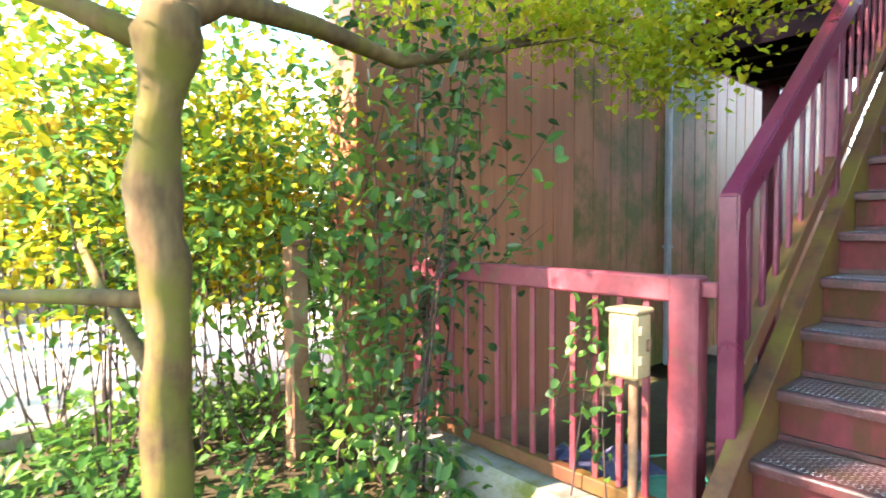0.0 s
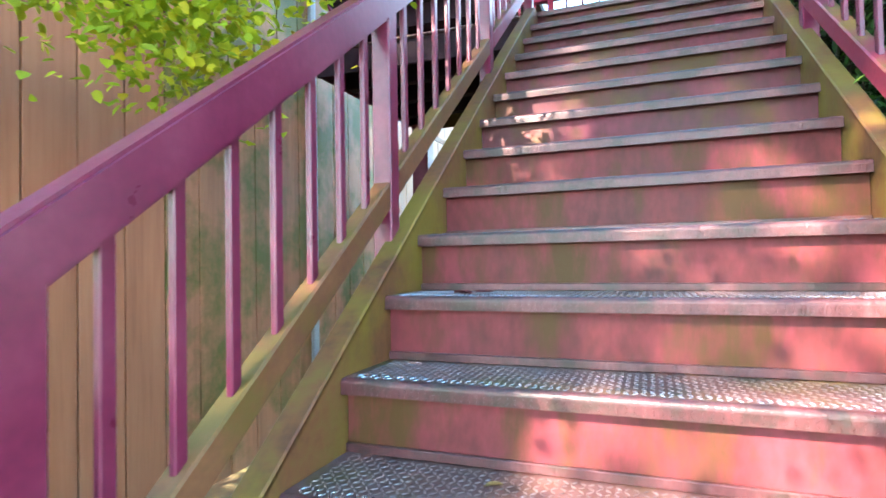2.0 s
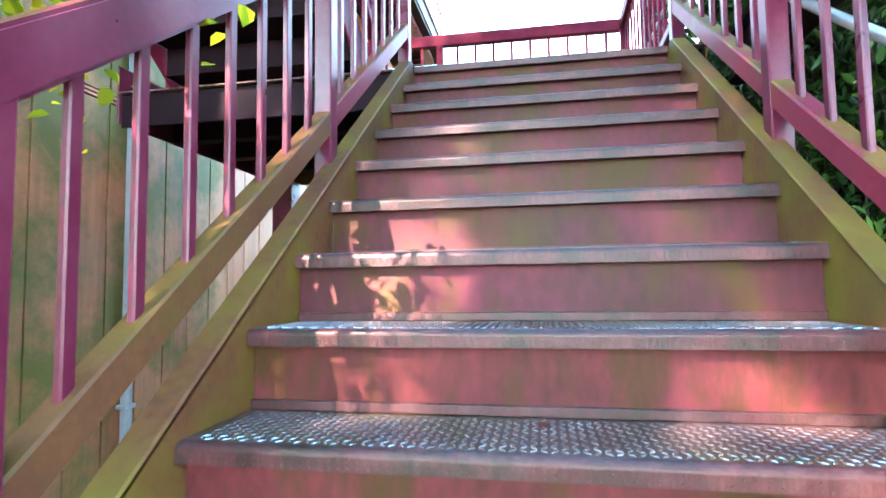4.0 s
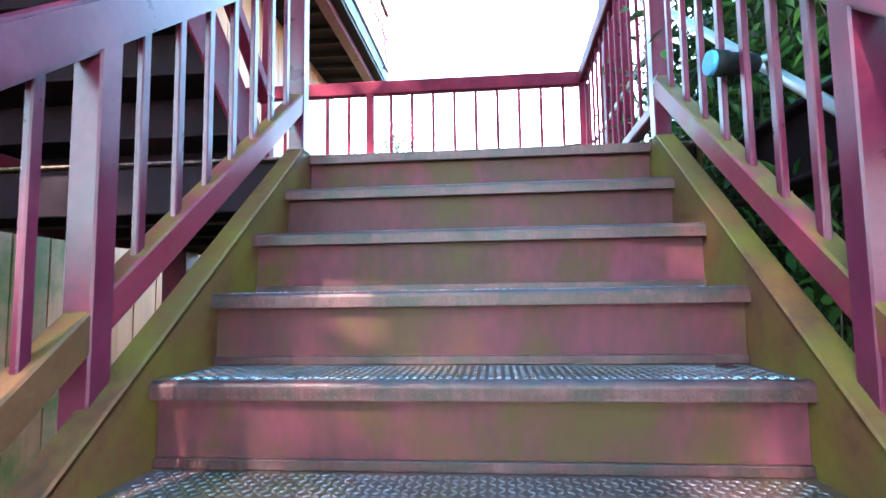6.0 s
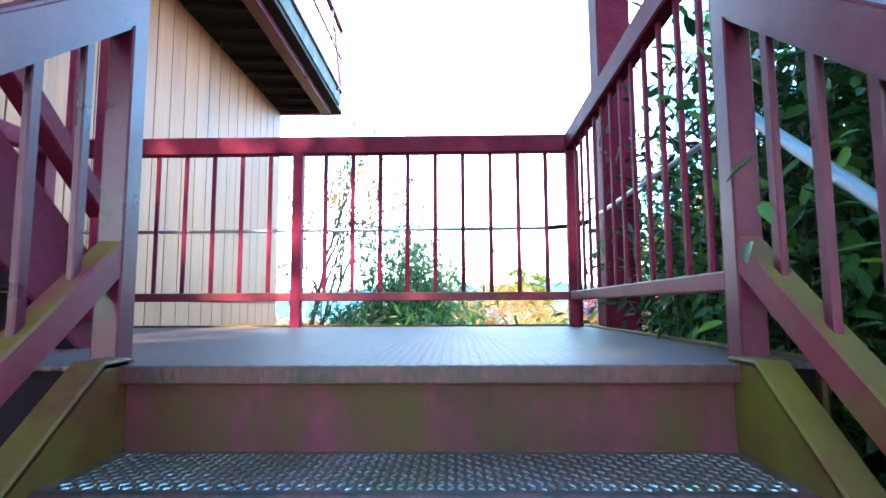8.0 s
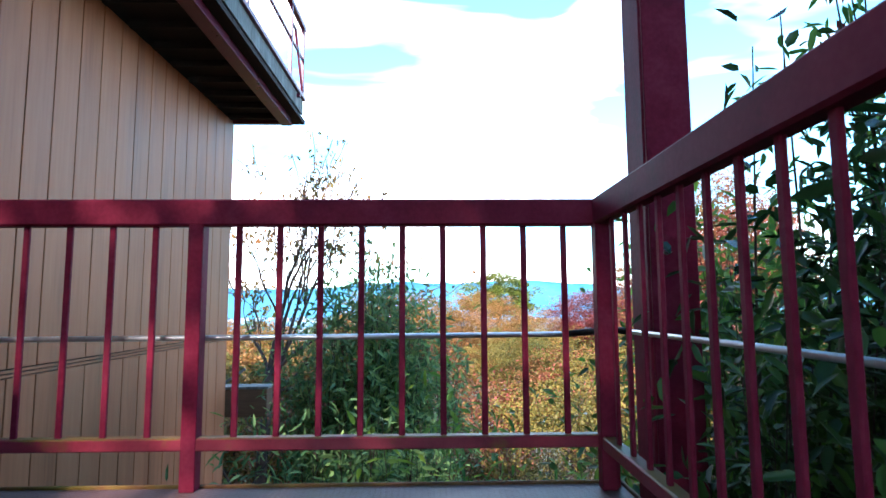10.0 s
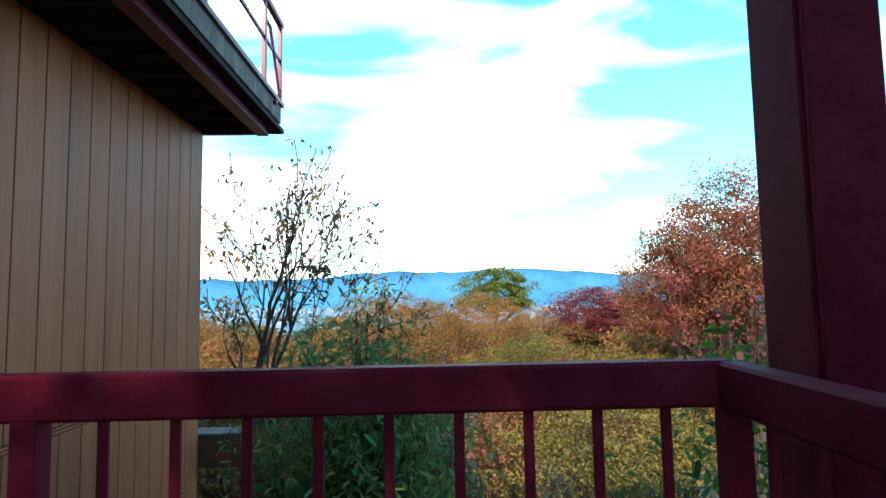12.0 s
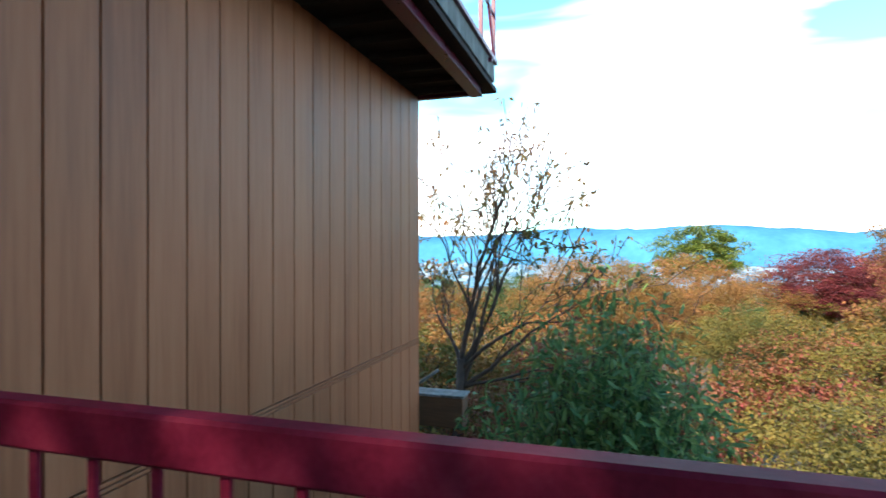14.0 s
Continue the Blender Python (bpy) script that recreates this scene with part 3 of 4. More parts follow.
def stair_rail(x, label, low_mat):
    r = thing("stair_railing", label, "railing", "stair railings")
    plumb_bar("top_rail", x, 0.213, 3.56, top_z, 0.115, 0.064, RED, r)
    h2 = 0.085 * CA
    for y0, y1, mat in ((0.28, POSTS[1], low_mat), (POSTS[1], POSTS[2], low_mat), (POSTS[2], 3.55, RED_MOSSY)):
        beam("bottom_rail", (x, y0, bot_z(y0) - 0.043), (x, y1, bot_z(y1) - 0.043), 0.055, h2, mat, r)
    for i, yy in enumerate(POSTS):
        zb = 0.35 + SLOPE * yy - 0.02
        zt = top_z(yy) - 0.06 if i < 3 else LZ + 1.11
        w = 0.03 if i else 0.034
        if i == 3:
            zb = LZ
        if i == 0:
            zb = 0.0
        block("newel_post" if i in (0, 3) else "post", (x - 0.03, yy - w, zb), (x + 0.03, yy + w, zt), RED, r)
        if i < 3:
            n = POSTS[i + 1]
            for j in range(1, 8):
                yb = yy + (n - yy) * j / 8
                block("baluster", (x - 0.008, yb - 0.014, bot_z(yb) - 0.03), (x + 0.008, yb + 0.014, top_z(yb) - 0.09), RED, r, bev=0.003)
    return r


stair_rail(-0.07, "red painted steel stair railing with upright balusters beside the wall", RAIL_MOSS)
stair_rail(SW + 0.062, "red painted steel stair railing with upright balusters beside the shrubs", RED_MOSSY)


def flat_rail(name, label, a, b, z0, posts, nspan, mat_bottom=RED_MOSSY):
    """Level railing from a to b in plan; posts given as fractions of the run."""
    r = thing(name, label, "railing", "landing railings")
    a, b = Vector((*a, 0)), Vector((*b, 0))
    d = (b - a)
    ang = math.atan2(d.y, d.x)

    def rod(nm, s, wx, wy, zl, zh, mat=RED_MATTE):
        p = a + d * s
        ob = new(nm, box_mesh((wx, wy, zh - zl), mat, 0.003))
        ob.location, ob.rotation_euler = (p.x, p.y, (zl + zh) / 2), (0, 0, ang)
        ob.parent = r
    beam("top_rail", a + Vector((0, 0, z0 + 1.055)), b + Vector((0, 0, z0 + 1.055)), 0.062, 0.105, RED_MATTE, r, bev=0.008)
    beam("bottom_rail", a + Vector((0, 0, z0 + 0.172)), b + Vector((0, 0, z0 + 0.172)), 0.052, 0.048, mat_bottom, r)
    for i, s in enumerate(posts):
        rod("post", s, 0.058, 0.058, z0, z0 + 1.01)
        if i + 1 < len(posts):
            for j in range(1, nspan[i]):
                rod("baluster", s + (posts[i + 1] - s) * j / nspan[i], 0.024, 0.014, z0 + 0.185, z0 + 1.01)
    return r


RY = 5.495
L_LEFT = -1.72
run = 1.36 - L_LEFT
flat_rail("landing_railing", "red steel landing railing above the valley, mossy lower bar", (L_LEFT, RY), (1.375, RY), LZ, (0.0, (-0.225 - L_LEFT) / (1.375 - L_LEFT), 1.0), (9, 10))
flat_rail("landing_railing", "red painted steel side railing of the landing beside glossy shrubs", (1.355, 5.46), (1.325, 3.58), LZ, (0.0, 1.0), (13,))
flat_rail("landing_railing", "red painted steel end railing of the landing next to the wall", (L_LEFT, 5.46), (L_LEFT, 3.9), LZ, (0.0, 1.0), (10,))

# ---- landing ----
landing = thing("landing", "red-brown steel landing floored with chequer plate, mossy at the edge", "landing", kind="structure")
block("floor_plate", (LX0, LY0 - 0.012, LZ - 0.010), (LX1, LY1, LZ), LANDING, landing, bev=0.003)
block("nosing", (0.002, LY0 - 0.018, LZ - 0.036), (SW - 0.002, LY0 - 0.0125, LZ - 0.001), NOSING, landing, bev=0.002)
block("edge_channel", (LX0, LY1, LZ - 0.18), (LX1, LY1 + 0.012, LZ + 0.012), STRINGER, landing)
block("edge_channel", (LX1, LY0, LZ - 0.18), (LX1 + 0.012, LY1 + 0.012, LZ + 0.012), STRINGER, landing)
block("edge_channel", (LX0 - 0.012, LY0, LZ - 0.18), (LX0, LY1 + 0.012, LZ + 0.16), RED, landing)
# shade below the landing is put into the channel and beam colour
block("front_channel", (LX0, LY0 + 0.024, LZ - 0.20), (LX1, LY0 + 0.036, LZ - 0.012), STEEL_SHADE, landing)
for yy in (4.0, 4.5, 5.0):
    block("cross_beam", (LX0 + 0.01, yy - 0.05, LZ - 0.17), (LX1 - 0.01, yy + 0.05, LZ - 0.012), STEEL_SHADE, landing)

column = thing("column", "tall red painted steel box column beside the landing corner", "column", "columns")
shaft = block("shaft", (1.512, 5.392, -2.6), (1.700, 5.575, BZ - 0.16), RED_MATTE, column, bev=0.006)
fixed(block("face_plate", (1.517, 5.372, -2.6), (1.696, 5.388, BZ - 0.16), RED_MATTE, None, bev=0.003), shaft)
block("base_plate", (1.42, 5.29, -2.65), (1.82, 5.69, -2.6), RED, column)
col2 = thing("column", "red painted steel box column under the landing beside the wall", "column", "columns")
block("shaft", (-1.73, 5.30, -1.2), (-1.55, 5.48, LZ - 0.17), RED, col2, bev=0.006)
block("base_plate", (-1.80, 5.22, -1.25), (-1.48, 5.56, -1.2), RED, col2)

side_beam = thing("beam", "dark red steel beam running beside the stair railing", "beam")
# dark red beam drawn in the shared shade-darkened steel colour
block("web", (1.50, 0.9, 2.72), (1.52, 3.32, 2.91), STEEL_SHADE, side_beam)
block("flange", (1.45, 0.9, 2.90), (1.58, 3.32, 2.915), STEEL_SHADE, side_beam)
block("flange", (1.45, 0.9, 2.71), (1.58, 3.32, 2.725), STEEL_SHADE, side_beam)

# ---- upper flight ----
UX0, UX1, UY = -1.62, -0.42, 3.95
upper = thing("upper_staircase", "steel stair flight climbing to the balcony, its underside painted shade-dark", "staircase")
# treads and risers coloured near black for the enclosed shade beneath them
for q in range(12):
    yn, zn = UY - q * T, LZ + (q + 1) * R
    block("tread", (UX0, yn - T - 0.02, zn - 0.008), (UX1, yn + 0.012, zn), STEEL_SHADE, upper, bev=0.003)
    block("riser", (UX0, yn - 0.004, zn - R), (UX1, yn + 0.004, zn - 0.010), STEEL_SHADE, upper, bev=0.0)
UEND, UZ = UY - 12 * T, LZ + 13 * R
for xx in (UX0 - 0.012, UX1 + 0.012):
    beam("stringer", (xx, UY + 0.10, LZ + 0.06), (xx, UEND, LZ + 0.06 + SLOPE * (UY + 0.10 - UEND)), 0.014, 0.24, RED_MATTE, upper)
block("platform", (UX0, UEND - 1.3, UZ - R - 0.16), (UX1, UEND - 0.0, UZ - R), STEEL_SHADE, upper)
uprail = thing("stair_railing", "red painted steel railing of the upper flight", "railing", "stair railings")
for dz, hh in ((1.0, 0.085), (0.32, 0.06)):
    beam("top_rail" if dz > 0.5 else "bottom_rail", (UX1 + 0.05, UY, LZ + dz + 0.08), (UX1 + 0.05, UEND, LZ + dz + 0.08 + SLOPE * (UY - UEND)), 0.055, hh, RED_MATTE, uprail)
for j in range(18):
    yy = UY - j * 0.155
    zz = LZ + 0.08 + SLOPE * (UY - yy)
    w = 0.028 if j % 8 == 0 else 0.013
    block("post" if j % 8 == 0 else "baluster", (UX1 + 0.05 - w / 1.3, yy - w, zz + (0.0 if j % 8 == 0 else 0.30)), (UX1 + 0.05 + w / 1.3, yy + w, zz + 0.98), RED_MATTE, uprail)

# ---- fence at the foot ----
fence = thing("fence", "dusty red steel fence on a mossy plinth beside the stair foot", "fence")
FY = 0.23
block("top_rail", (-1.60, FY - 0.032, 0.995), (-0.245, FY + 0.032, 1.085), RED_FADED, fence, bev=0.008)
block("bottom_rail", (-1.60, FY - 0.026, 0.215), (-0.245, FY + 0.026, 0.275), RAIL_MOSS, fence)
block("gate_post", (-0.25, FY - 0.045, 0.0), (-0.150, FY + 0.045, 1.088), RED_FADED, fence, bev=0.008)
block("stub_rail", (-0.150, FY - 0.02, 1.02), (-0.10, FY + 0.02, 1.07), RED_FADED, fence)
block("end_post", (-1.665, FY - 0.032, 0.18), (-1.60, FY + 0.032, 1.10), RED_FADED, fence)
for j in range(12):
    xx = -1.60 + (j + 1) * 1.355 / 13
    block("baluster", (xx - 0.013, FY - 0.008, 0.26), (xx + 0.013, FY + 0.008, 1.0), RED_FADED, fence, bev=0.003)

# ---- utility box on its pole ----
meter = thing("utility_box", "cream enamelled utility box on a rusty pole by the fence", "utility box")
cabinet = block("cabinet", (-0.405, 0.065, 0.735), (-0.295, 0.165, 0.962), CREAM, meter, bev=0.010)
block("lid", (-0.411, 0.057, 0.960), (-0.289, 0.172, 0.976), CREAM, meter, bev=0.006)
fixed(block("door_panel", (-0.395, 0.059, 0.750), (-0.305, 0.066, 0.945), CREAM, None, bev=0.003), cabinet)
for zz in (0.79, 0.89):
    fixed(block("hinge", (-0.296, 0.075, zz), (-0.284, 0.10, zz + 0.03), CREAM, None, bev=0.003), cabinet)
fixed(block("latch", (-0.296, 0.125, 0.83), (-0.282, 0.145, 0.87), RUST, None, bev=0.003), cabinet)
bm = bmesh.new()
tube(bm, [(-0.340, 0.125, -0.05), (-0.338, 0.125, 0.3), (-0.340, 0.125, 0.74)], [0.016, 0.016, 0.016], 10)
part("pole", bm, RUST, meter)

# ---- clutter behind the fence ----
tarp = bmesh.new()
for j in range(15):
    for i in range(15):
        x, yy = -1.75 + i * 0.085, 0.55 + j * 0.09
        e = min(i, j, 14 - i, 14 - j) / 4
        z = -0.5 + 0.42 * min(1, e) ** 0.6 * (0.75 + 0.5 * noise.noise(Vector((x * 3.1, yy * 3.3, 1)))) + 0.06 * noise.noise(Vector((x * 9, yy * 9, 4)))
        tarp.verts.new((x, yy, z))
tarp.verts.ensure_lookup_table()
for j in range(14):
    for i in range(14):
        tarp.faces.new([tarp.verts[k] for k in (j * 15 + i, j * 15 + i + 1, (j + 1) * 15 + i + 1, (j + 1) * 15 + i)])
tagged(mesh_object("tarpaulin", tarp, TARP), "crumpled dark blue tarpaulin heap behind the fence", "tarpaulin")


def bucket(x, y, z, r, h, mat, label):
    b = thing("bucket", label, "bucket")
    bm = bmesh.new()
    tube(bm, [(x, y, z), (x, y, z + h * 0.5), (x, y, z + h)], [r * 0.8, r * 0.9, r], 20)
    body = part("body", bm, mat, b)
    bm = bmesh.new()
    ring = [(x + math.cos(a) * r * 1.02, y + math.sin(a) * r * 1.02, z + h) for a in [i * math.tau / 20 for i in range(21)]]
    tube(bm, ring, [0.012] * 21, 6)
    part("rim", bm, mat, body)
    bm = bmesh.new()
    tube(bm, [(x - r, y, z + h), (x - r * 0.7, y - 0.05, z + h + r * 0.8), (x, y - 0.06, z + h + r * 1.1), (x + r * 0.7, y - 0.05, z + h + r * 0.8), (x + r, y, z + h)], [0.006] * 5, 6)
    part("handle", bm, mat, body)


bucket(-0.52, 0.85, -0.52, 0.20, 0.52, GREENPL, "green plastic bucket behind the fence")

# ---- conduit and floodlight ----
con = thing("conduit", "thin galvanised conduit tied along the outside of the landing railing", "conduit")
bm = bmesh.new()
tube(bm, [(-1.9, 5.56, 3.535), (0.0, 5.56, 3.54), (1.24, 5.56, 3.545)], [0.011] * 3, 8)
part("pipe", bm, GALV, con)
bm = bmesh.new()
tube(bm, [(1.22, 5.56, 3.545), (1.30, 5.565, 3.552), (1.38, 5.56, 3.558), (1.435, 5.50, 3.562), (1.44, 5.40, 3.562)], [0.014] * 5, 8)
part("flexible_hose", bm, BLACK, con)
bm = bmesh.new()
tube(bm, [(1.44, 5.42, 3.562), (1.43, 4.6, 3.57), (1.43, 3.75, 3.57)], [0.009] * 3, 8)
part("pipe", bm, GALV, con)
con2 = thing("conduit", "galvanised conduit running down outside the stair railing", "conduit")
bm = bmesh.new()
tube(bm, [(1.45, 3.85, 3.66), (1.45, 2.76, 2.845), (1.45, 1.2, 1.68)], [0.016] * 3, 8)
part("pipe", bm, GALV, con2)
flood = thing("floodlight", "black floodlight with a pale blue lens clamped to the conduit", "floodlight")
bm = bmesh.new()
ax = Vector((-1, -0.12, 0.02)).normalized()
c = Vector((1.255, 2.93, 3.03)) - ax * 0.118
tube(bm, [c + ax * -0.01, c + ax * 0.0, c + ax * 0.07, c + ax * 0.075, c + ax * 0.11], [0.020, 0.027, 0.029, 0.034, 0.035], 18)
lamp_body = part("body", bm, BLACK, flood)
bm = bmesh.new()
tube(bm, [c + ax * 0.108, c + ax * 0.122], [0.033, 0.031], 24)
part("lens", bm, LENS, lamp_body, "pale blue round lens")
bm = bmesh.new()
tube(bm, [c + ax * 0.0, c + Vector((0.05, 0.03, 0.03)), Vector((1.45, c.y + 0.06, c.z - 0.02))], [0.012, 0.012, 0.014], 8)
part("clamp", bm, GALV, lamp_body)


# ---- plants ----
def grow(rng, base, direction, length, radius, depth, segs, spread, tips, bm, upward=0.15, kids=(2, 3), sides=6, minr=0.003):
    """One limb and its branches; collects the twig points."""
    p, d = Vector(base), Vector(direction).normalized()
    pts, rad = [p.copy()], [radius]
    for s in range(segs):
        d = (d + Vector(rng.normal(size=3)) * spread * 0.45 + Vector((0, 0, upward * 0.3))).normalized()
        p = p + d * (length / segs)
        pts.append(p.copy())
        rad.append(max(minr, radius * (1 - 0.45 * (s + 1) / segs)))
    tube(bm, pts, rad, sides if radius > 0.02 else 4, cap=False)
    if depth == 0:
        tips.extend(pts[1:])
        return
    if depth <= 1:
        tips.extend(pts[-2:])
    for i in range(int(rng.integers(kids[0], kids[1] + 1))):
        at = pts[-1] if i == 0 else pts[int(rng.integers(max(1, segs // 2), segs + 1))]
        nd = (d + Vector(rng.normal(size=3)) * spread + Vector((0, 0, upward))).normalized()
        grow(rng, at, nd, length * rng.uniform(0.6, 0.85), rad[-1] * rng.uniform(0.65, 0.95), depth - 1, max(3, segs - 1), spread, tips, bm, upward, kids, sides, minr)


def tree(name, label, base, height, radius, leaf_mat, count, size, seed, depth=4, spread=0.55, trunk_mat=BARK, puff=0.25, kids=(2, 3),
         category="tree", lean=(0, 0, 1), upward=0.15, group="", shape=0.55, minr=0.003):
    rng = np.random.default_rng(seed)
    t = thing(name, label, category, group)
    bm, tips = bmesh.new(), []
    grow(rng, base, lean, height * 0.34, radius, depth, 5, spread, tips, bm, upward, kids, 6, minr)
    part("trunk", bm, trunk_mat, t)
    if count:
        tp = np.array([tuple(v) for v in tips])
        c = tp[rng.integers(0, len(tp), count)] + rng.normal(size=(count, 3)) * puff
        leaf_cloud("crown", c, np.zeros((count, 3)), size, size * shape, leaf_mat, t, rng)
    return t


def shrub(name, label, stems, leaf_mat, per, size, seed, category="shrub", puff=0.06, shape=0.45, group="", droop=0.3, twig=TWIG, low=0.18):
    """Upright stems with leaves along them. stems: base, tip, radius."""
    rng = np.random.default_rng(seed)
    t = thing(name, label, category, group)
    bm, cs, ns = bmesh.new(), [], []
    for b, e, r in stems:
        b, e = np.array(b, float), np.array(e, float)
        bend = rng.normal(size=3) * min(0.12, 0.04 * np.linalg.norm(e - b))
        pts = [b + (e - b) * s + bend * math.sin(s * math.pi) for s in np.linspace(0, 1, 6)]
        tube(bm, [tuple(p) for p in pts], [r, r * 0.9, r * 0.75, r * 0.6, r * 0.4, r * 0.2], 5, cap=False)
        s = rng.uniform(low, 1.0, per)
        c = b + (e - b) * s[:, None] + bend * np.sin(s * math.pi)[:, None]
        off = rng.normal(size=(per, 3)) * puff
        cs.append(c + off)
        ns.append(off / (np.linalg.norm(off, axis=1)[:, None] + 1e-6))
    growth = part("stem_growth", bm, twig, t)
    if len(stems) > 40:
        tagged(growth, kind="stuff")
    leaf_cloud("foliage", np.concatenate(cs), np.concatenate(ns), size, size * shape, leaf_mat, t, rng, droop)
    return t


def spray(rng, n, lo, hi, zlo, zhi, r, out=0.3):
    st = []
    for _ in range(n):
        x, y = rng.uniform(lo[0], hi[0]), rng.uniform(lo[1], hi[1])
        g = ground_z(x, y) - 0.05
        zt = rng.uniform(zlo, zhi)
        st.append(((x, y, g), (x + rng.normal() * out, y + rng.normal() * out, zt), r))
    return st


rng = np.random.default_rng(7)
# maple by the stair foot: a leaning trunk with set limbs
maple = thing("maple_tree", "mossy-barked maple with yellow-green leaves over the fence", "tree")
bm = bmesh.new()
B = Vector((-1.30, -1.12, 0))
KNOTS = ((0.03, 0, -0.15, 0.125), (0, 0, 0.1, 0.092), (-0.005, 0, 0.5, 0.077), (0.005, 0.01, 0.9, 0.074), (0.0, 0.0, 1.18, 0.080), (-0.03, -0.02, 1.40, 0.088),
         (-0.025, 0.0, 1.52, 0.070), (0.0, 0.01, 1.64, 0.064), (0.015, 0.015, 1.74, 0.074), (0.04, 0.03, 1.86, 0.104), (0.05, 0.04, 1.98, 0.085))
spine = [(B + Vector(a[:3]).lerp(Vector(b[:3]), k / 5), a[3] + (b[3] - a[3]) * k / 5) for a, b in zip(KNOTS, KNOTS[1:]) for k in range(5)]
tube(bm, [p for p, r in spine], [r for p, r in spine], 20)
for v in bm.verts:
    ax_p = min(spine, key=lambda q: abs(q[0].z - v.co.z))[0]
    away = Vector((v.co.x - ax_p.x, v.co.y - ax_p.y, 0))
    v.co += away * (0.22 * noise.noise(v.co * 7) + 0.10 * noise.noise(Vector((v.co.x * 30, v.co.y * 30, v.co.z * 12))))
part("trunk", bm, BARK, maple)
limbs = [
    ([(0.04, 0.02, 1.90), (0.05, 0.2, 2.02), (0.0, 0.55, 2.03), (-0.05, 1.0, 1.99), (-0.1, 1.6, 2.16), (-0.12, 2.2, 2.42), (0.3, 2.55, 2.46), (0.7, 2.6, 2.3)], 0.055, 0.006),
    ([(-0.1, 1.7, 2.2), (0.2, 2.0, 2.25), (0.5, 2.2, 2.12)], 0.012, 0.004),
    ([(0.03, 0.03, 1.92), (0.0, 0.05, 2.5), (0.1, 0.2, 3.1), (0.1, 0.5, 3.8)], 0.045, 0.02),
    ([(0.0, 0.0, 1.84), (-0.25, -0.22, 2.0), (-0.6, -0.5, 2.16), (-1.0, -0.7, 2.4)], 0.05, 0.02),
    ([(0.0, 0.0, 1.02), (-0.16, -0.16, 1.03), (-0.42, -0.38, 1.03), (-0.8, -0.6, 1.10)], 0.034, 0.016),
    ([(0.0, 0.0, 0.72), (-0.2, -0.05, 0.86), (-0.5, -0.1, 1.05), (-0.9, -0.1, 1.2)], 0.03, 0.014),
]
tips = []
for pts, r0, r1 in limbs:
    bm = bmesh.new()
    tube(bm, [B + Vector(p) for p in pts], list(np.linspace(r0, r1, len(pts))), 9)
    part("limb", bm, BARK, maple)
cl = []
for centre, spreadv, n in (((0.15, 2.1, 2.40), (0.26, 0.24, 0.10), 1300), ((0.55, 2.3, 2.12), (0.17, 0.2, 0.12), 1100), ((0.85, 2.4, 2.45), (0.24, 0.25, 0.10), 1300), ((-0.1, 1.3, 2.38), (0.3, 0.3, 0.10), 700),
                           ((-0.9, -0.5, 2.3), (0.5, 0.4, 0.2), 1200), ((0.2, 0.5, 2.75), (0.7, 0.7, 0.22), 1600), ((-1.4, 0.2, 1.35), (0.5, 0.6, 0.3), 1500), ((-1.3, 0.6, 1.9), (0.5, 0.5, 0.3), 1500)):
    cl.append(np.array(B) + np.array(centre) + rng.normal(size=(n, 3)) * np.array(spreadv))
cl = np.concatenate(cl)
leaf_cloud("crown", cl, np.zeros((len(cl), 3)), 0.046, 0.036, L_LIME, maple, rng)

# hedge and shrubs round the stair foot
hedge_post = thing("hedge_post", "weathered red-brown wooden post standing in the hedge", "post")
block("shaft", (-2.15, -0.31, -0.05), (-2.05, -0.21, 1.16), RUST, hedge_post, bev=0.008)
block("cap", (-2.16, -0.32, 1.16), (-2.04, -0.20, 1.19), RUST, hedge_post, bev=0.006)
shrub("shrub", "leafy green shrub growing against the red fence", spray(rng, 6, (-2.1, -0.25), (-1.4, 0.05), 0.7, 2.2, 0.006, 0.2), L_SHRUB, 100, 0.08, 11, shape=0.66, puff=0.13, low=0.3)
shrub("shrub", "tall dark-leaved shrub in front of the board wall", spray(rng, 7, (-1.8, 0.0), (-1.4, 0.12), 1.9, 2.7, 0.008, 0.2), L_GLOSSY, 130, 0.07, 12, shape=0.62, puff=0.14)
shrub("hedge", "loose dark green hedge with gaps beside the paving", spray(rng, 40, (-3.4, -1.3), (-2.1, 0.5), 1.2, 2.9, 0.006, 0.3), L_SHRUB, 100, 0.085, 13, category="hedge", puff=0.16, shape=0.6, low=0.5)
shrub("hedge", "yellow autumn maple saplings behind the trunk", spray(rng, 52, (-4.8, -2.4), (-3.2, 0.6), 1.3, 2.6, 0.008, 0.35), L_MAPLE, 190, 0.085, 14, category="hedge", puff=0.20, shape=0.7, low=0.55)
shrub("ground_cover", "low green ground cover under the maple", spray(rng, 120, (-3.3, -1.9), (-0.9, 0.0), 0.10, 0.42, 0.004, 0.10), L_SHRUB, 24, 0.075, 15, category="plant", puff=0.07, shape=0.6)
shrub("creeper", "bright green creeper hanging on the fence balusters", [((-0.62, 0.16, 0.2), (-0.50, 0.17, 0.98), 0.004), ((-0.46, 0.16, 0.2), (-0.44, 0.16, 0.95), 0.004), ((-0.72, 0.17, 0.5), (-0.55, 0.17, 0.95), 0.003)],
      L_SHRUB, 34, 0.05, 16, category="creeper", puff=0.035, shape=0.8)

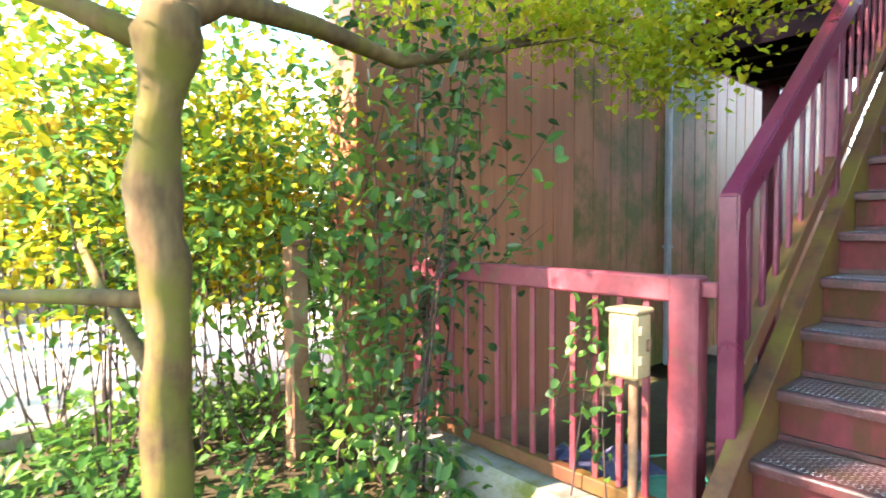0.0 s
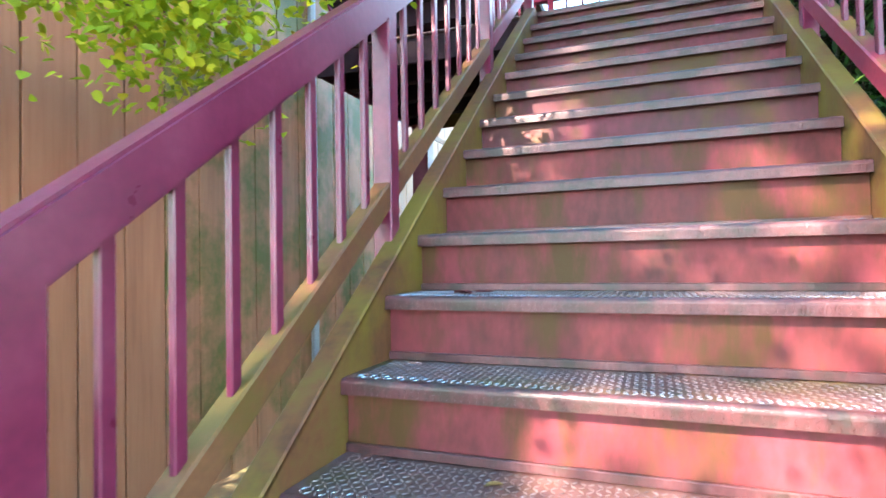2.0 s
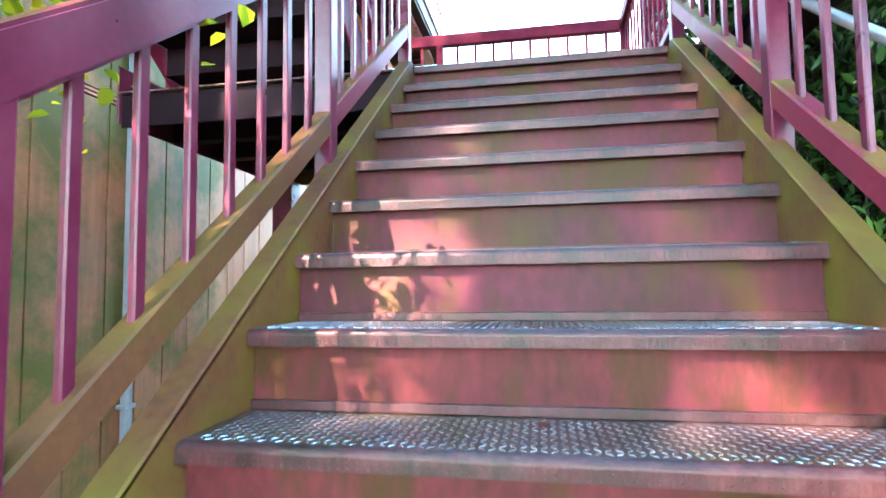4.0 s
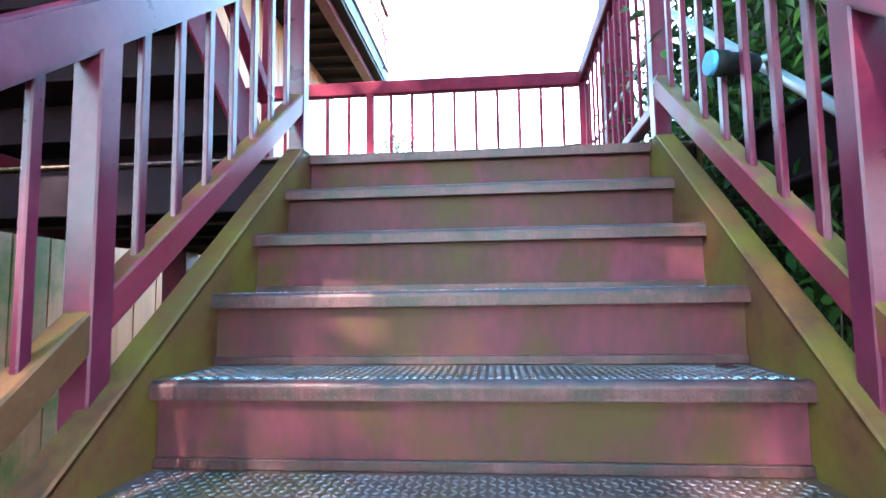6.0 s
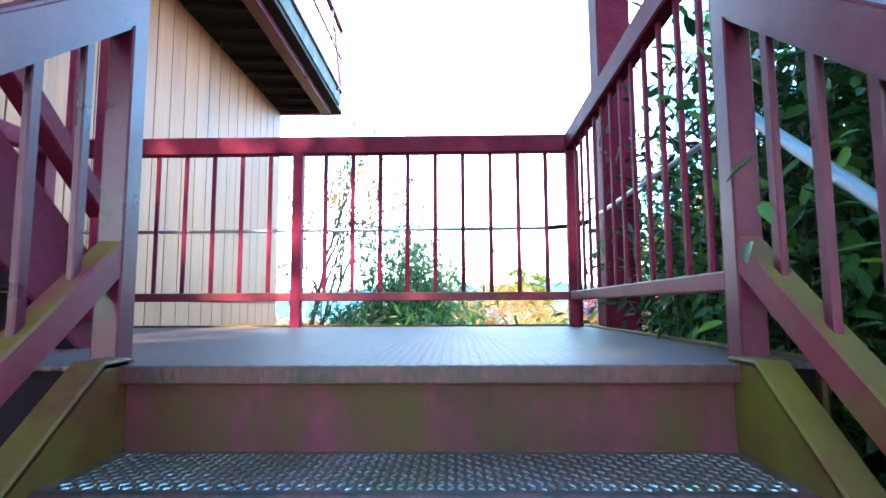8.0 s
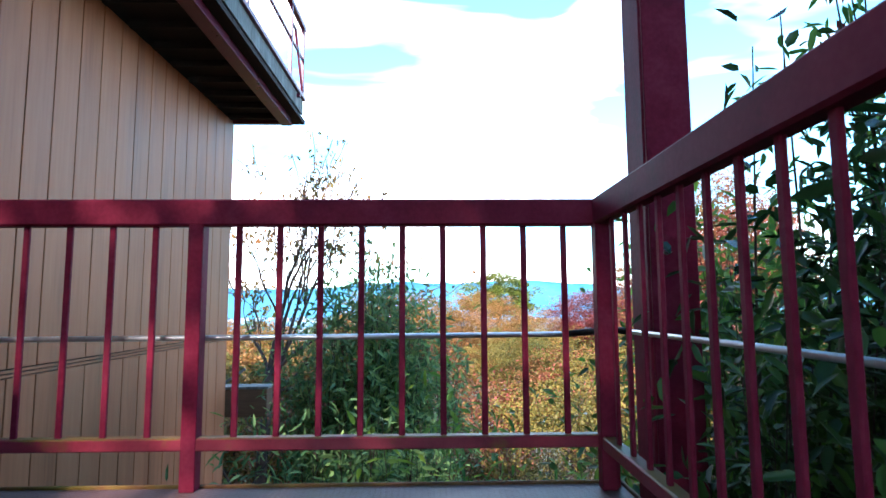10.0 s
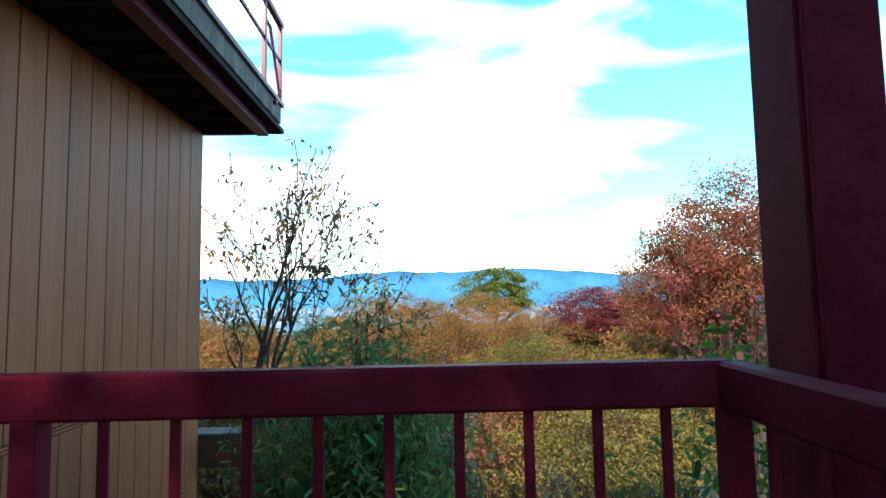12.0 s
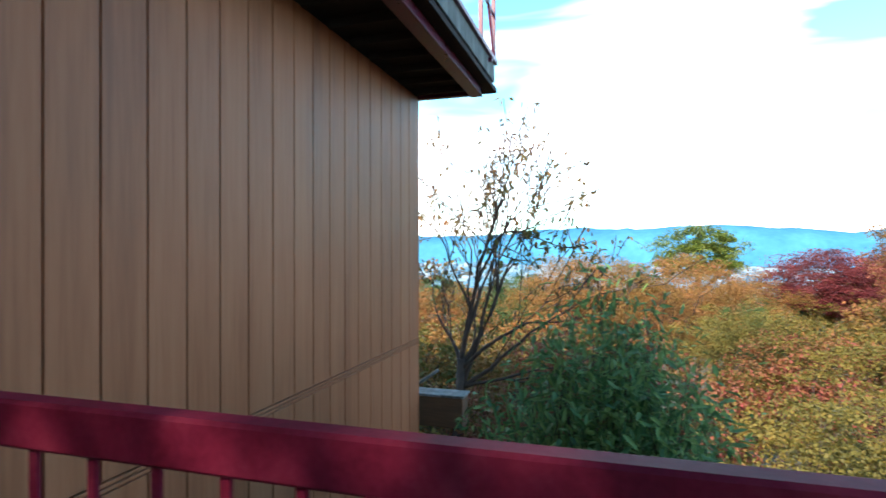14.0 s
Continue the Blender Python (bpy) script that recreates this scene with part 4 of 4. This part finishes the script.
shrub("shrub", "thin branch of dark green leaves reaching over the fence", [((-1.5, 0.05, 0.9), (-0.78, 0.26, 1.68), 0.005), ((-1.6, 0.1, 0.8), (-1.0, 0.5, 1.28), 0.005), ((-1.6, 0.0, 1.2), (-1.1, 0.3, 2.0), 0.005)],
      L_SHRUB, 46, 0.075, 17, puff=0.07, shape=0.62)

# shrubs outside the right-hand railing
shrub("shrub", "glossy dark green shrub pressing against the side railing", spray(rng, 170, (1.70, 3.1), (2.6, 5.2), 3.2, 4.5, 0.007, 0.05), L_GLOSSY, 200, 0.085, 21, puff=0.12, shape=0.38, low=0.55)
shrub("shrub", "dense dark undergrowth filling the gap below the landing edge", spray(rng, 150, (1.62, 3.0), (3.3, 6.4), 2.5, 3.9, 0.007, 0.05), L_GLOSSY, 190, 0.09, 28, puff=0.14, shape=0.42, low=0.42)
shrub("shrub", "glossy dark green shrub below the stair railing", spray(rng, 60, (1.85, 1.0), (3.2, 3.5), 2.4, 5.2, 0.008, 0.08), L_SHRUB, 230, 0.065, 24, puff=0.17, shape=0.42, low=0.5)
shrub("shrub", "dense dark shrub on the bank beside the stair", spray(rng, 46, (2.2, 0.6), (3.8, 4.2), 2.4, 5.4, 0.010, 0.08), L_GLOSSY, 210, 0.075, 22, puff=0.17, shape=0.38, low=0.45)
shrub("shrub", "young shoots with green and pinkish leaves above the railing", spray(rng, 12, (1.95, 4.6), (2.5, 5.6), 4.45, 5.0, 0.014, 0.05), L_SHRUB, 70, 0.09, 23, puff=0.04, shape=0.3, low=0.6)
shrub("shrub", "dark leafy thicket on the slope behind the column", spray(rng, 80, (2.0, 5.4), (3.4, 7.2), 3.3, 4.2, 0.008, 0.06), L_SHRUB, 150, 0.085, 30, puff=0.14, shape=0.4, low=0.4)

shrub("sprig", "fresh green sprig poking through the stair railing", [((1.75, 3.0, 2.7), (1.36, 2.78, 3.34), 0.004), ((1.75, 2.8, 2.9), (1.36, 2.62, 3.42), 0.004)], L_SHRUB, 12, 0.085, 25, category="plant", puff=0.05, shape=0.42, low=0.55)
shrub("sprig", "fresh green sprigs leaning on the landing corner railing", [((1.62, 4.0, 2.9), (1.40, 3.72, 3.72), 0.004), ((1.62, 4.2, 2.9), (1.41, 3.95, 3.55), 0.004), ((1.62, 4.4, 3.0), (1.42, 4.2, 3.85), 0.004),
      ((1.62, 3.8, 2.8), (1.40, 3.62, 3.38), 0.004)], L_SHRUB, 18, 0.07, 29, category="plant", puff=0.06, shape=0.4, low=0.3)
shrub("sprig", "dark glossy sprig leaning over the side railing", [((1.8, 4.6, 3.2), (1.52, 4.3, 4.0), 0.004), ((1.8, 4.2, 3.2), (1.50, 4.05, 3.95), 0.004)], L_GLOSSY, 14, 0.10, 26, category="plant", puff=0.05, shape=0.4, low=0.5)
shrub("sprig", "thin twigs with drooping red autumn leaves", [((2.3, 5.3, 3.6), (2.15, 5.15, 5.15), 0.004), ((2.4, 5.4, 3.6), (2.45, 5.2, 5.45), 0.004)], L_RED, 16, 0.11, 27, category="plant", puff=0.05, shape=0.3, droop=1.5, low=0.7)

# behind the landing
shrub("bush", "tall feathery green bush behind the landing railing", spray(rng, 44, (-0.75, 6.9), (0.75, 8.2), 2.0, 2.95, 0.010, 0.2), L_CONIFER, 140, 0.11, 31, category="bush", puff=0.16, shape=0.26, low=0.4)
shrub("bush", "pale green shoots of an undershrub behind the railing", spray(rng, 40, (0.3, 6.2), (1.9, 8.0), 1.9, 3.3, 0.006, 0.2), L_SHRUB, 60, 0.11, 32, category="bush", puff=0.14, shape=0.28)
cone = [((0.1, 8.9, 0.6), (0.06, 8.9, 4.35), 0.014)]
for i in range(110):
    r, a = 1.0 * rng.uniform() ** 0.7, rng.uniform(0, math.tau)
    x, yy = 0.1 + r * math.cos(a), 8.9 + r * math.sin(a)
    cone.append(((0.1 + 0.25 * r * math.cos(a), 8.9 + 0.25 * r * math.sin(a), 0.6), (x, yy, 3.95 - 1.1 * r ** 1.4 + rng.normal() * 0.24), 0.008))
shrub("conifer", "dark green young conifer behind the landing", cone, L_CONIFER, 150, 0.11, 33, category="tree", puff=0.10, shape=0.30)
cherry = thing("cherry_tree", "sparse bare cherry tree holding a few brown leaves", "tree")
crng = np.random.default_rng(61)
bm, tips = bmesh.new(), []
cb = Vector((-2.62, 14.2, ground_z(-2.62, 14.2) - 0.1))
fork = cb + Vector((0.2, 0, 5.2))
tube(bm, [cb, cb + Vector((0.05, 0, 2.8)), fork], [0.14, 0.11, 0.085], 8)
for dx, dy, dz, ln, r in ((-0.05, 0.1, 1, 1.7, 0.05), (0.18, 0, 1, 2.1, 0.06), (0.42, 0.1, 0.95, 1.8, 0.05), (0.85, 0, 0.7, 1.7, 0.045), (-0.3, 0.2, 0.9, 1.3, 0.04), (0.6, -0.1, 0.8, 1.6, 0.04), (0.3, 0.1, 0.9, 1.9, 0.05), (1.0, 0.1, 0.45, 1.4, 0.035)):
    grow(crng, fork - Vector((0, 0, crng.uniform(0, 0.9))), (dx, dy, dz), ln, r, 3, 5, 0.32, tips, bm, 0.10, (2, 4), 6, 0.008)
part("trunk", bm, TWIG, cherry)
tp = np.array([tuple(v) for v in tips])
pick = tp[crng.integers(0, len(tp), 1500)] + crng.normal(size=(1500, 3)) * 0.05
leaf_cloud("crown", pick, np.zeros((1500, 3)), 0.12, 0.06, L_BROWN, cherry, crng, 0.9)
tree("bare_tree", "bare grey-brown tree with fine upright twigs", (8.2, 17.5, ground_z(8.2, 17.5)), 9.0, 0.12, L_RED, 700, 0.14, 37, depth=6, spread=0.36, trunk_mat=TWIG, puff=0.10, kids=(2, 3), upward=0.25, minr=0.008)
tree("bare_tree", "bare brown undershrub tangled below the cherry", (-2.4, 15.0, ground_z(-2.4, 15.0)), 6.5, 0.08, L_OLIVE, 900, 0.14, 38, depth=6, spread=0.45, trunk_mat=TWIG, puff=0.12, kids=(2, 3), upward=0.15, minr=0.007)
tree("bare_tree", "thin bare sapling on the slope", (2.6, 15.0, ground_z(2.6, 15.0)), 5.0, 0.06, L_OLIVE, 500, 0.12, 39, depth=5, spread=0.5, trunk_mat=TWIG, puff=0.12, kids=(2, 3), upward=0.15, minr=0.006)

for i, (bx, by, bh) in enumerate(((5.0, 14.2, 5.6), (3.6, 13.4, 4.6), (6.8, 15.4, 6.4), (2.0, 12.6, 4.0), (4.4, 16.2, 5.6))):
    tree("bare_tree", "tangled bare brown scrub with a few yellow leaves", (bx, by, ground_z(bx, by)), bh, 0.05, L_OLIVE, 420, 0.11, 140 + i, depth=6, spread=0.55, trunk_mat=TWIG, puff=0.14,
         kids=(2, 3), upward=0.12, group="bare scrub", minr=0.006)

# hillside wood: a few crown shapes, each tree its own object
def crown_mesh(seed, mat, n, size, lumps=120, flat=0.7):
    rg = np.random.default_rng(seed)
    lc = rg.normal(size=(lumps, 3))
    lc = lc / np.linalg.norm(lc, axis=1)[:, None] * (rg.uniform(0.1, 1.0, lumps) ** 0.4)[:, None]
    lc[:, 2] = np.where(lc[:, 2] < 0, lc[:, 2] * 0.8, lc[:, 2]) * 0.85
    lr = rg.uniform(0.08, 0.23, lumps)
    pick = rg.integers(0, lumps, n)
    d = rg.normal(size=(n, 3))
    d /= np.linalg.norm(d, axis=1)[:, None]
    c = lc[pick] + d * (lr[pick] * rg.uniform(0.2, 1.15, n) ** 0.6)[:, None] * np.array([1.5 - 0.5 * flat, 1.5 - 0.5 * flat, flat])
    return leaf_cloud("crown", c, d, size, size * 0.6, mat, None, rg, 0.3, False)


def trunk_mesh(seed):
    rg = np.random.default_rng(seed)
    bm, tp = bmesh.new(), []
    grow(rg, (0, 0, -1.3), (0, 0, 1), 0.85, 0.055, 3, 4, 0.5, tp, bm, 0.25, (2, 3), 5)
    me = bpy.data.meshes.new("trunk")
    bm.to_mesh(me)
    bm.free()
    me.materials.append(TWIG)
    return me


CROWNS = {}
for key, mat, size, lumps, flat in (("olive", L_OLIVE, 0.026, 170, 0.42), ("orange", L_ORANGE, 0.026, 170, 0.62), ("red", L_RED, 0.036, 220, 0.6),
                                    ("rust", L_RUST, 0.034, 200, 0.68), ("green", L_DARK, 0.026, 170, 0.62)):
    CROWNS[key] = [crown_mesh(first + len(key), mat, 30000, size, lumps, flat) for first in (100, 200)]
CROWNS["shade"] = [crown_mesh(105, L_DARK, 18000, 0.038)] * 2
TRUNKS = [trunk_mesh(301), trunk_mesh(302)]
WORDS = {"olive": "olive-green deciduous tree turning yellow on the slope", "orange": "orange autumn tree on the wooded slope", "red": "dark red maple on the wooded slope",
         "rust": "rust-red and green autumn tree on the slope", "green": "dark evergreen tree on the wooded slope", "shade": "tall leafy evergreen set to shade the stair"}


bm = bmesh.new()
tube(bm, [(0, 0, 0), (0, 0, 0.5), (0, 0, 1)], [1.3, 0.95, 0.8], 8)
BOLE = bpy.data.meshes.new("bole")
bm.to_mesh(BOLE)
bm.free()
BOLE.materials.append(TWIG)


def wood(kind, x, y, ztop, r, hr=0.8, rot=0.0):
    t = thing("hillside_tree", WORDS[kind], "tree", "hillside trees")
    c = new("crown", CROWNS[kind][int(rot * 10) % 2])
    s = new("trunk", TRUNKS[int(rot * 10) % 2])
    for o in (c, s):
        o.parent = t
    zc = ztop - r * hr * 0.8
    g = ground_z(x, y) - 0.2
    b = new("bole", BOLE)
    b.parent = t
    b.location, b.scale = (0, 0, (g - zc) / (r * hr)), (0.06, 0.06, (zc - g) / (r * hr))
    t.location = (x, y, zc)
    t.scale = (r, r, r * hr)
    t.rotation_euler = (0, 0, rot)
    return t


wood("rust", 9.9, 20.5, 7.7, 2.6, 1.15, 0.4)
wood("rust", 10.6, 21.3, 6.6, 2.5, 1.1, 2.7)
wood("rust", 8.6, 21.5, 6.0, 2.0, 1.2, 1.4)
wood("olive", 6.2, 20.0, 2.6, 2.9, 0.9, 1.1)
wood("olive", 3.6, 22.0, 2.9, 2.4, 0.9, 2.0)
wood("orange", 1.3, 25.0, 4.0, 2.7, 0.9, 0.9)
wood("orange", -1.2, 26.0, 4.2, 2.6, 0.9, 2.5)
wood("orange", 3.2, 30.0, 4.2, 2.6, 0.9, 3.1)
wood("red", 11.0, 38.0, 4.3, 3.3, 0.7, 1.7)
wood("red", 14.6, 39.0, 4.3, 3.3, 0.7, 0.2)
wood("red", 12.6, 36.5, 3.7, 3.0, 0.7, 2.4)
wood("orange", -1.0, 34.0, 4.1, 3.0, 0.8, 1.2)
wood("orange", 6.5, 36.0, 3.3, 3.0, 0.8, 4.2)
wood("olive", 10.2, 27.0, 2.7, 2.8, 0.85, 5.1)
for kind, x, yy, zt, r in (("orange", -11.0, 2.4, 3.4, 2.5), ("olive", -10.2, 6.2, 4.2, 2.6), ("green", -13.0, -1.6, 4.6, 3.0), ("olive", -11.5, -4.6, 3.6, 2.5), ("green", -9.5, 10.5, 5.0, 2.8)):
    wood(kind, x, yy, zt, r, 0.95, r)
wood("green", 4.5, 26.0, 2.6, 1.3, 1.3, 0.3)
def crown_of(t):
    return [o for o in t.children if o.name.startswith("crown")][0]


pine = wood("green", 6.0, 47.0, 5.9, 3.2, 0.72, 2.2)
crown_of(pine).data = crown_mesh(700, L_PINE, 16000, 0.06)


FAR_CROWNS = {k: crown_mesh(600 + len(k), m, 14000, 0.045, 150, 0.62) for k, m in (("olive", L_OLIVE), ("orange", L_ORANGE), ("rust", L_RUST), ("green", L_DARK), ("red", L_RED))}
for i in range(60):
    rg = np.random.default_rng(500 + i)
    yy = 14 + 50 * (i / 60) ** 1.15
    xx = rg.uniform(-0.7, 0.95) * yy
    kind = ("olive", "orange", "olive", "rust", "orange", "green", "orange")[i % 7]
    w = wood(kind, xx, yy, 4.1 - 0.040 * yy * rg.uniform(0.7, 1.5) - (0.9 if yy < 24 else 0.0), rg.uniform(2.1, 3.3), rg.uniform(0.75, 1.1), rg.uniform(0, 6))
    if yy > 17:
        crown_of(w).data = FAR_CROWNS[kind]

# wood behind and beside the stair, which dapples it
THIN = [crown_mesh(400 + i, L_DARK, 6000, 0.05, 90) for i in range(2)]
for i, (x, yy, zt, r) in enumerate(((-9.5, -9.0, 9.0, 3.0), (-1.4, -7.0, 9.6, 3.0), (2.0, -6.6, 8.6, 3.0), (-4.2, -8.5, 15.0, 4.2), (0.6, -9.5, 16.0, 4.2), (4.5, -8.0, 13.0, 4.0),
                                    (5.6, 0.4, 8.5, 3.0), (5.0, -3.4, 9.0, 3.0), (7.5, 3.0, 8.0, 3.0), (-2.55, -6.5, 12.0, 1.9), (-2.3, -6.3, 13.6, 1.7))):
    # tree 3 and the last two: unseen dense crowns added to block sun
    w = wood("shade", x, yy, zt, r, 0.95, i * 1.3)
    if i < 6 and i != 3:
        crown_of(w).data = THIN[i % 2]

# ---- fallen leaves on the treads ----
frng = np.random.default_rng(90)
for q, x, dy in ((5, 0.16, 0.10), (5, 0.21, 0.13), (5, 0.19, 0.07), (7, 0.62, 0.15), (3, 0.95, 0.1), (3, 0.4, 0.16), (9, 1.1, 0.17), (11, 1.15, 0.18), (2, 0.7, 0.12), (6, 0.35, 0.17)):
    yl, zl = nose(q)
    fl = leaf_cloud("fallen_leaf", [(0, 0, 0)], [(0, 0, 0)], 0.055, 0.032, (L_BROWN, L_RED, L_RED)[q % 3], None, frng)
    ob = new("fallen_leaf", fl)
    co = np.array([v.co[:] for v in fl.vertices])
    ob.location = (x, yl + dy, zl + 0.003)
    nrm = np.linalg.svd(co - co.mean(0))[2][2]
    ob.rotation_mode = "QUATERNION"
    ob.rotation_quaternion = Vector(nrm).rotation_difference(Vector((0, 0, 1 if nrm[2] > 0 else -1)))
    tagged(ob, "single fallen leaf lying on a stair tread", "leaf", "fallen leaves")

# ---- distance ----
# distance haze is mixed straight into these blue base colours
MOUNT = material("haze_painted_mountain", [(0.022, 0.115, 0.20), (0.030, 0.145, 0.245), (0.042, 0.18, 0.285)], rough=1.0, scale=0.004, fine=0.03, bump=0.0, spec=0.0)
PLAIN = material("haze_painted_city", [(0.06, 0.15, 0.22), (0.10, 0.20, 0.27), (0.20, 0.27, 0.32)], rough=1.0, scale=0.01, fine=0.05, bump=0.0, spec=0.0, island=0.5)
bm = bmesh.new()
prev = None
for i in range(141):
    x = -3600 + i * 52
    h = 95 + 75 * noise.noise(Vector((x / 900, 3.7, 0))) + 35 * noise.noise(Vector((x / 260, 1.2, 5))) + 8 * noise.noise(Vector((x / 60, 0.2, 9))) + 30 * smooth(-1200, 200, x)
    col = [bm.verts.new((x, 3300, -90)), bm.verts.new((x, 3420, h * 0.45 - 10)), bm.verts.new((x, 3600, h)), bm.verts.new((x, 4100, -90))]
    if prev:
        for a, b, c, d in zip(prev, col, col[1:], prev[1:]):
            bm.faces.new((a, b, c, d)).smooth = True
    prev = col
tagged(mesh_object("backdrop", bm, MOUNT), "mountain ridge beyond the city, blue distance haze painted into its colour", "mountains", kind="structure")
rg = np.random.default_rng(77)
bm = bmesh.new()
for i in range(1500):
    x, yy = rg.uniform(-1800, 2200), rg.uniform(1300, 3200)
    w, d, h = rg.uniform(12, 45), rg.uniform(12, 40), rg.uniform(5, 22)
    z0 = ground_z(x, yy) - 1
    q = [bm.verts.new((x + a * w / 2, yy + b * d / 2, z0 + c * h)) for c in (0, 1) for a, b in ((-1, -1), (1, -1), (1, 1), (-1, 1))]
    for f in ((0, 1, 5, 4), (1, 2, 6, 5), (2, 3, 7, 6), (3, 0, 4, 7), (4, 5, 6, 7)):
        bm.faces.new([q[k] for k in f])
tagged(mesh_object("city", bm, PLAIN), "city blocks on the plain, pale distance haze painted into their colour", "city", kind="stuff")
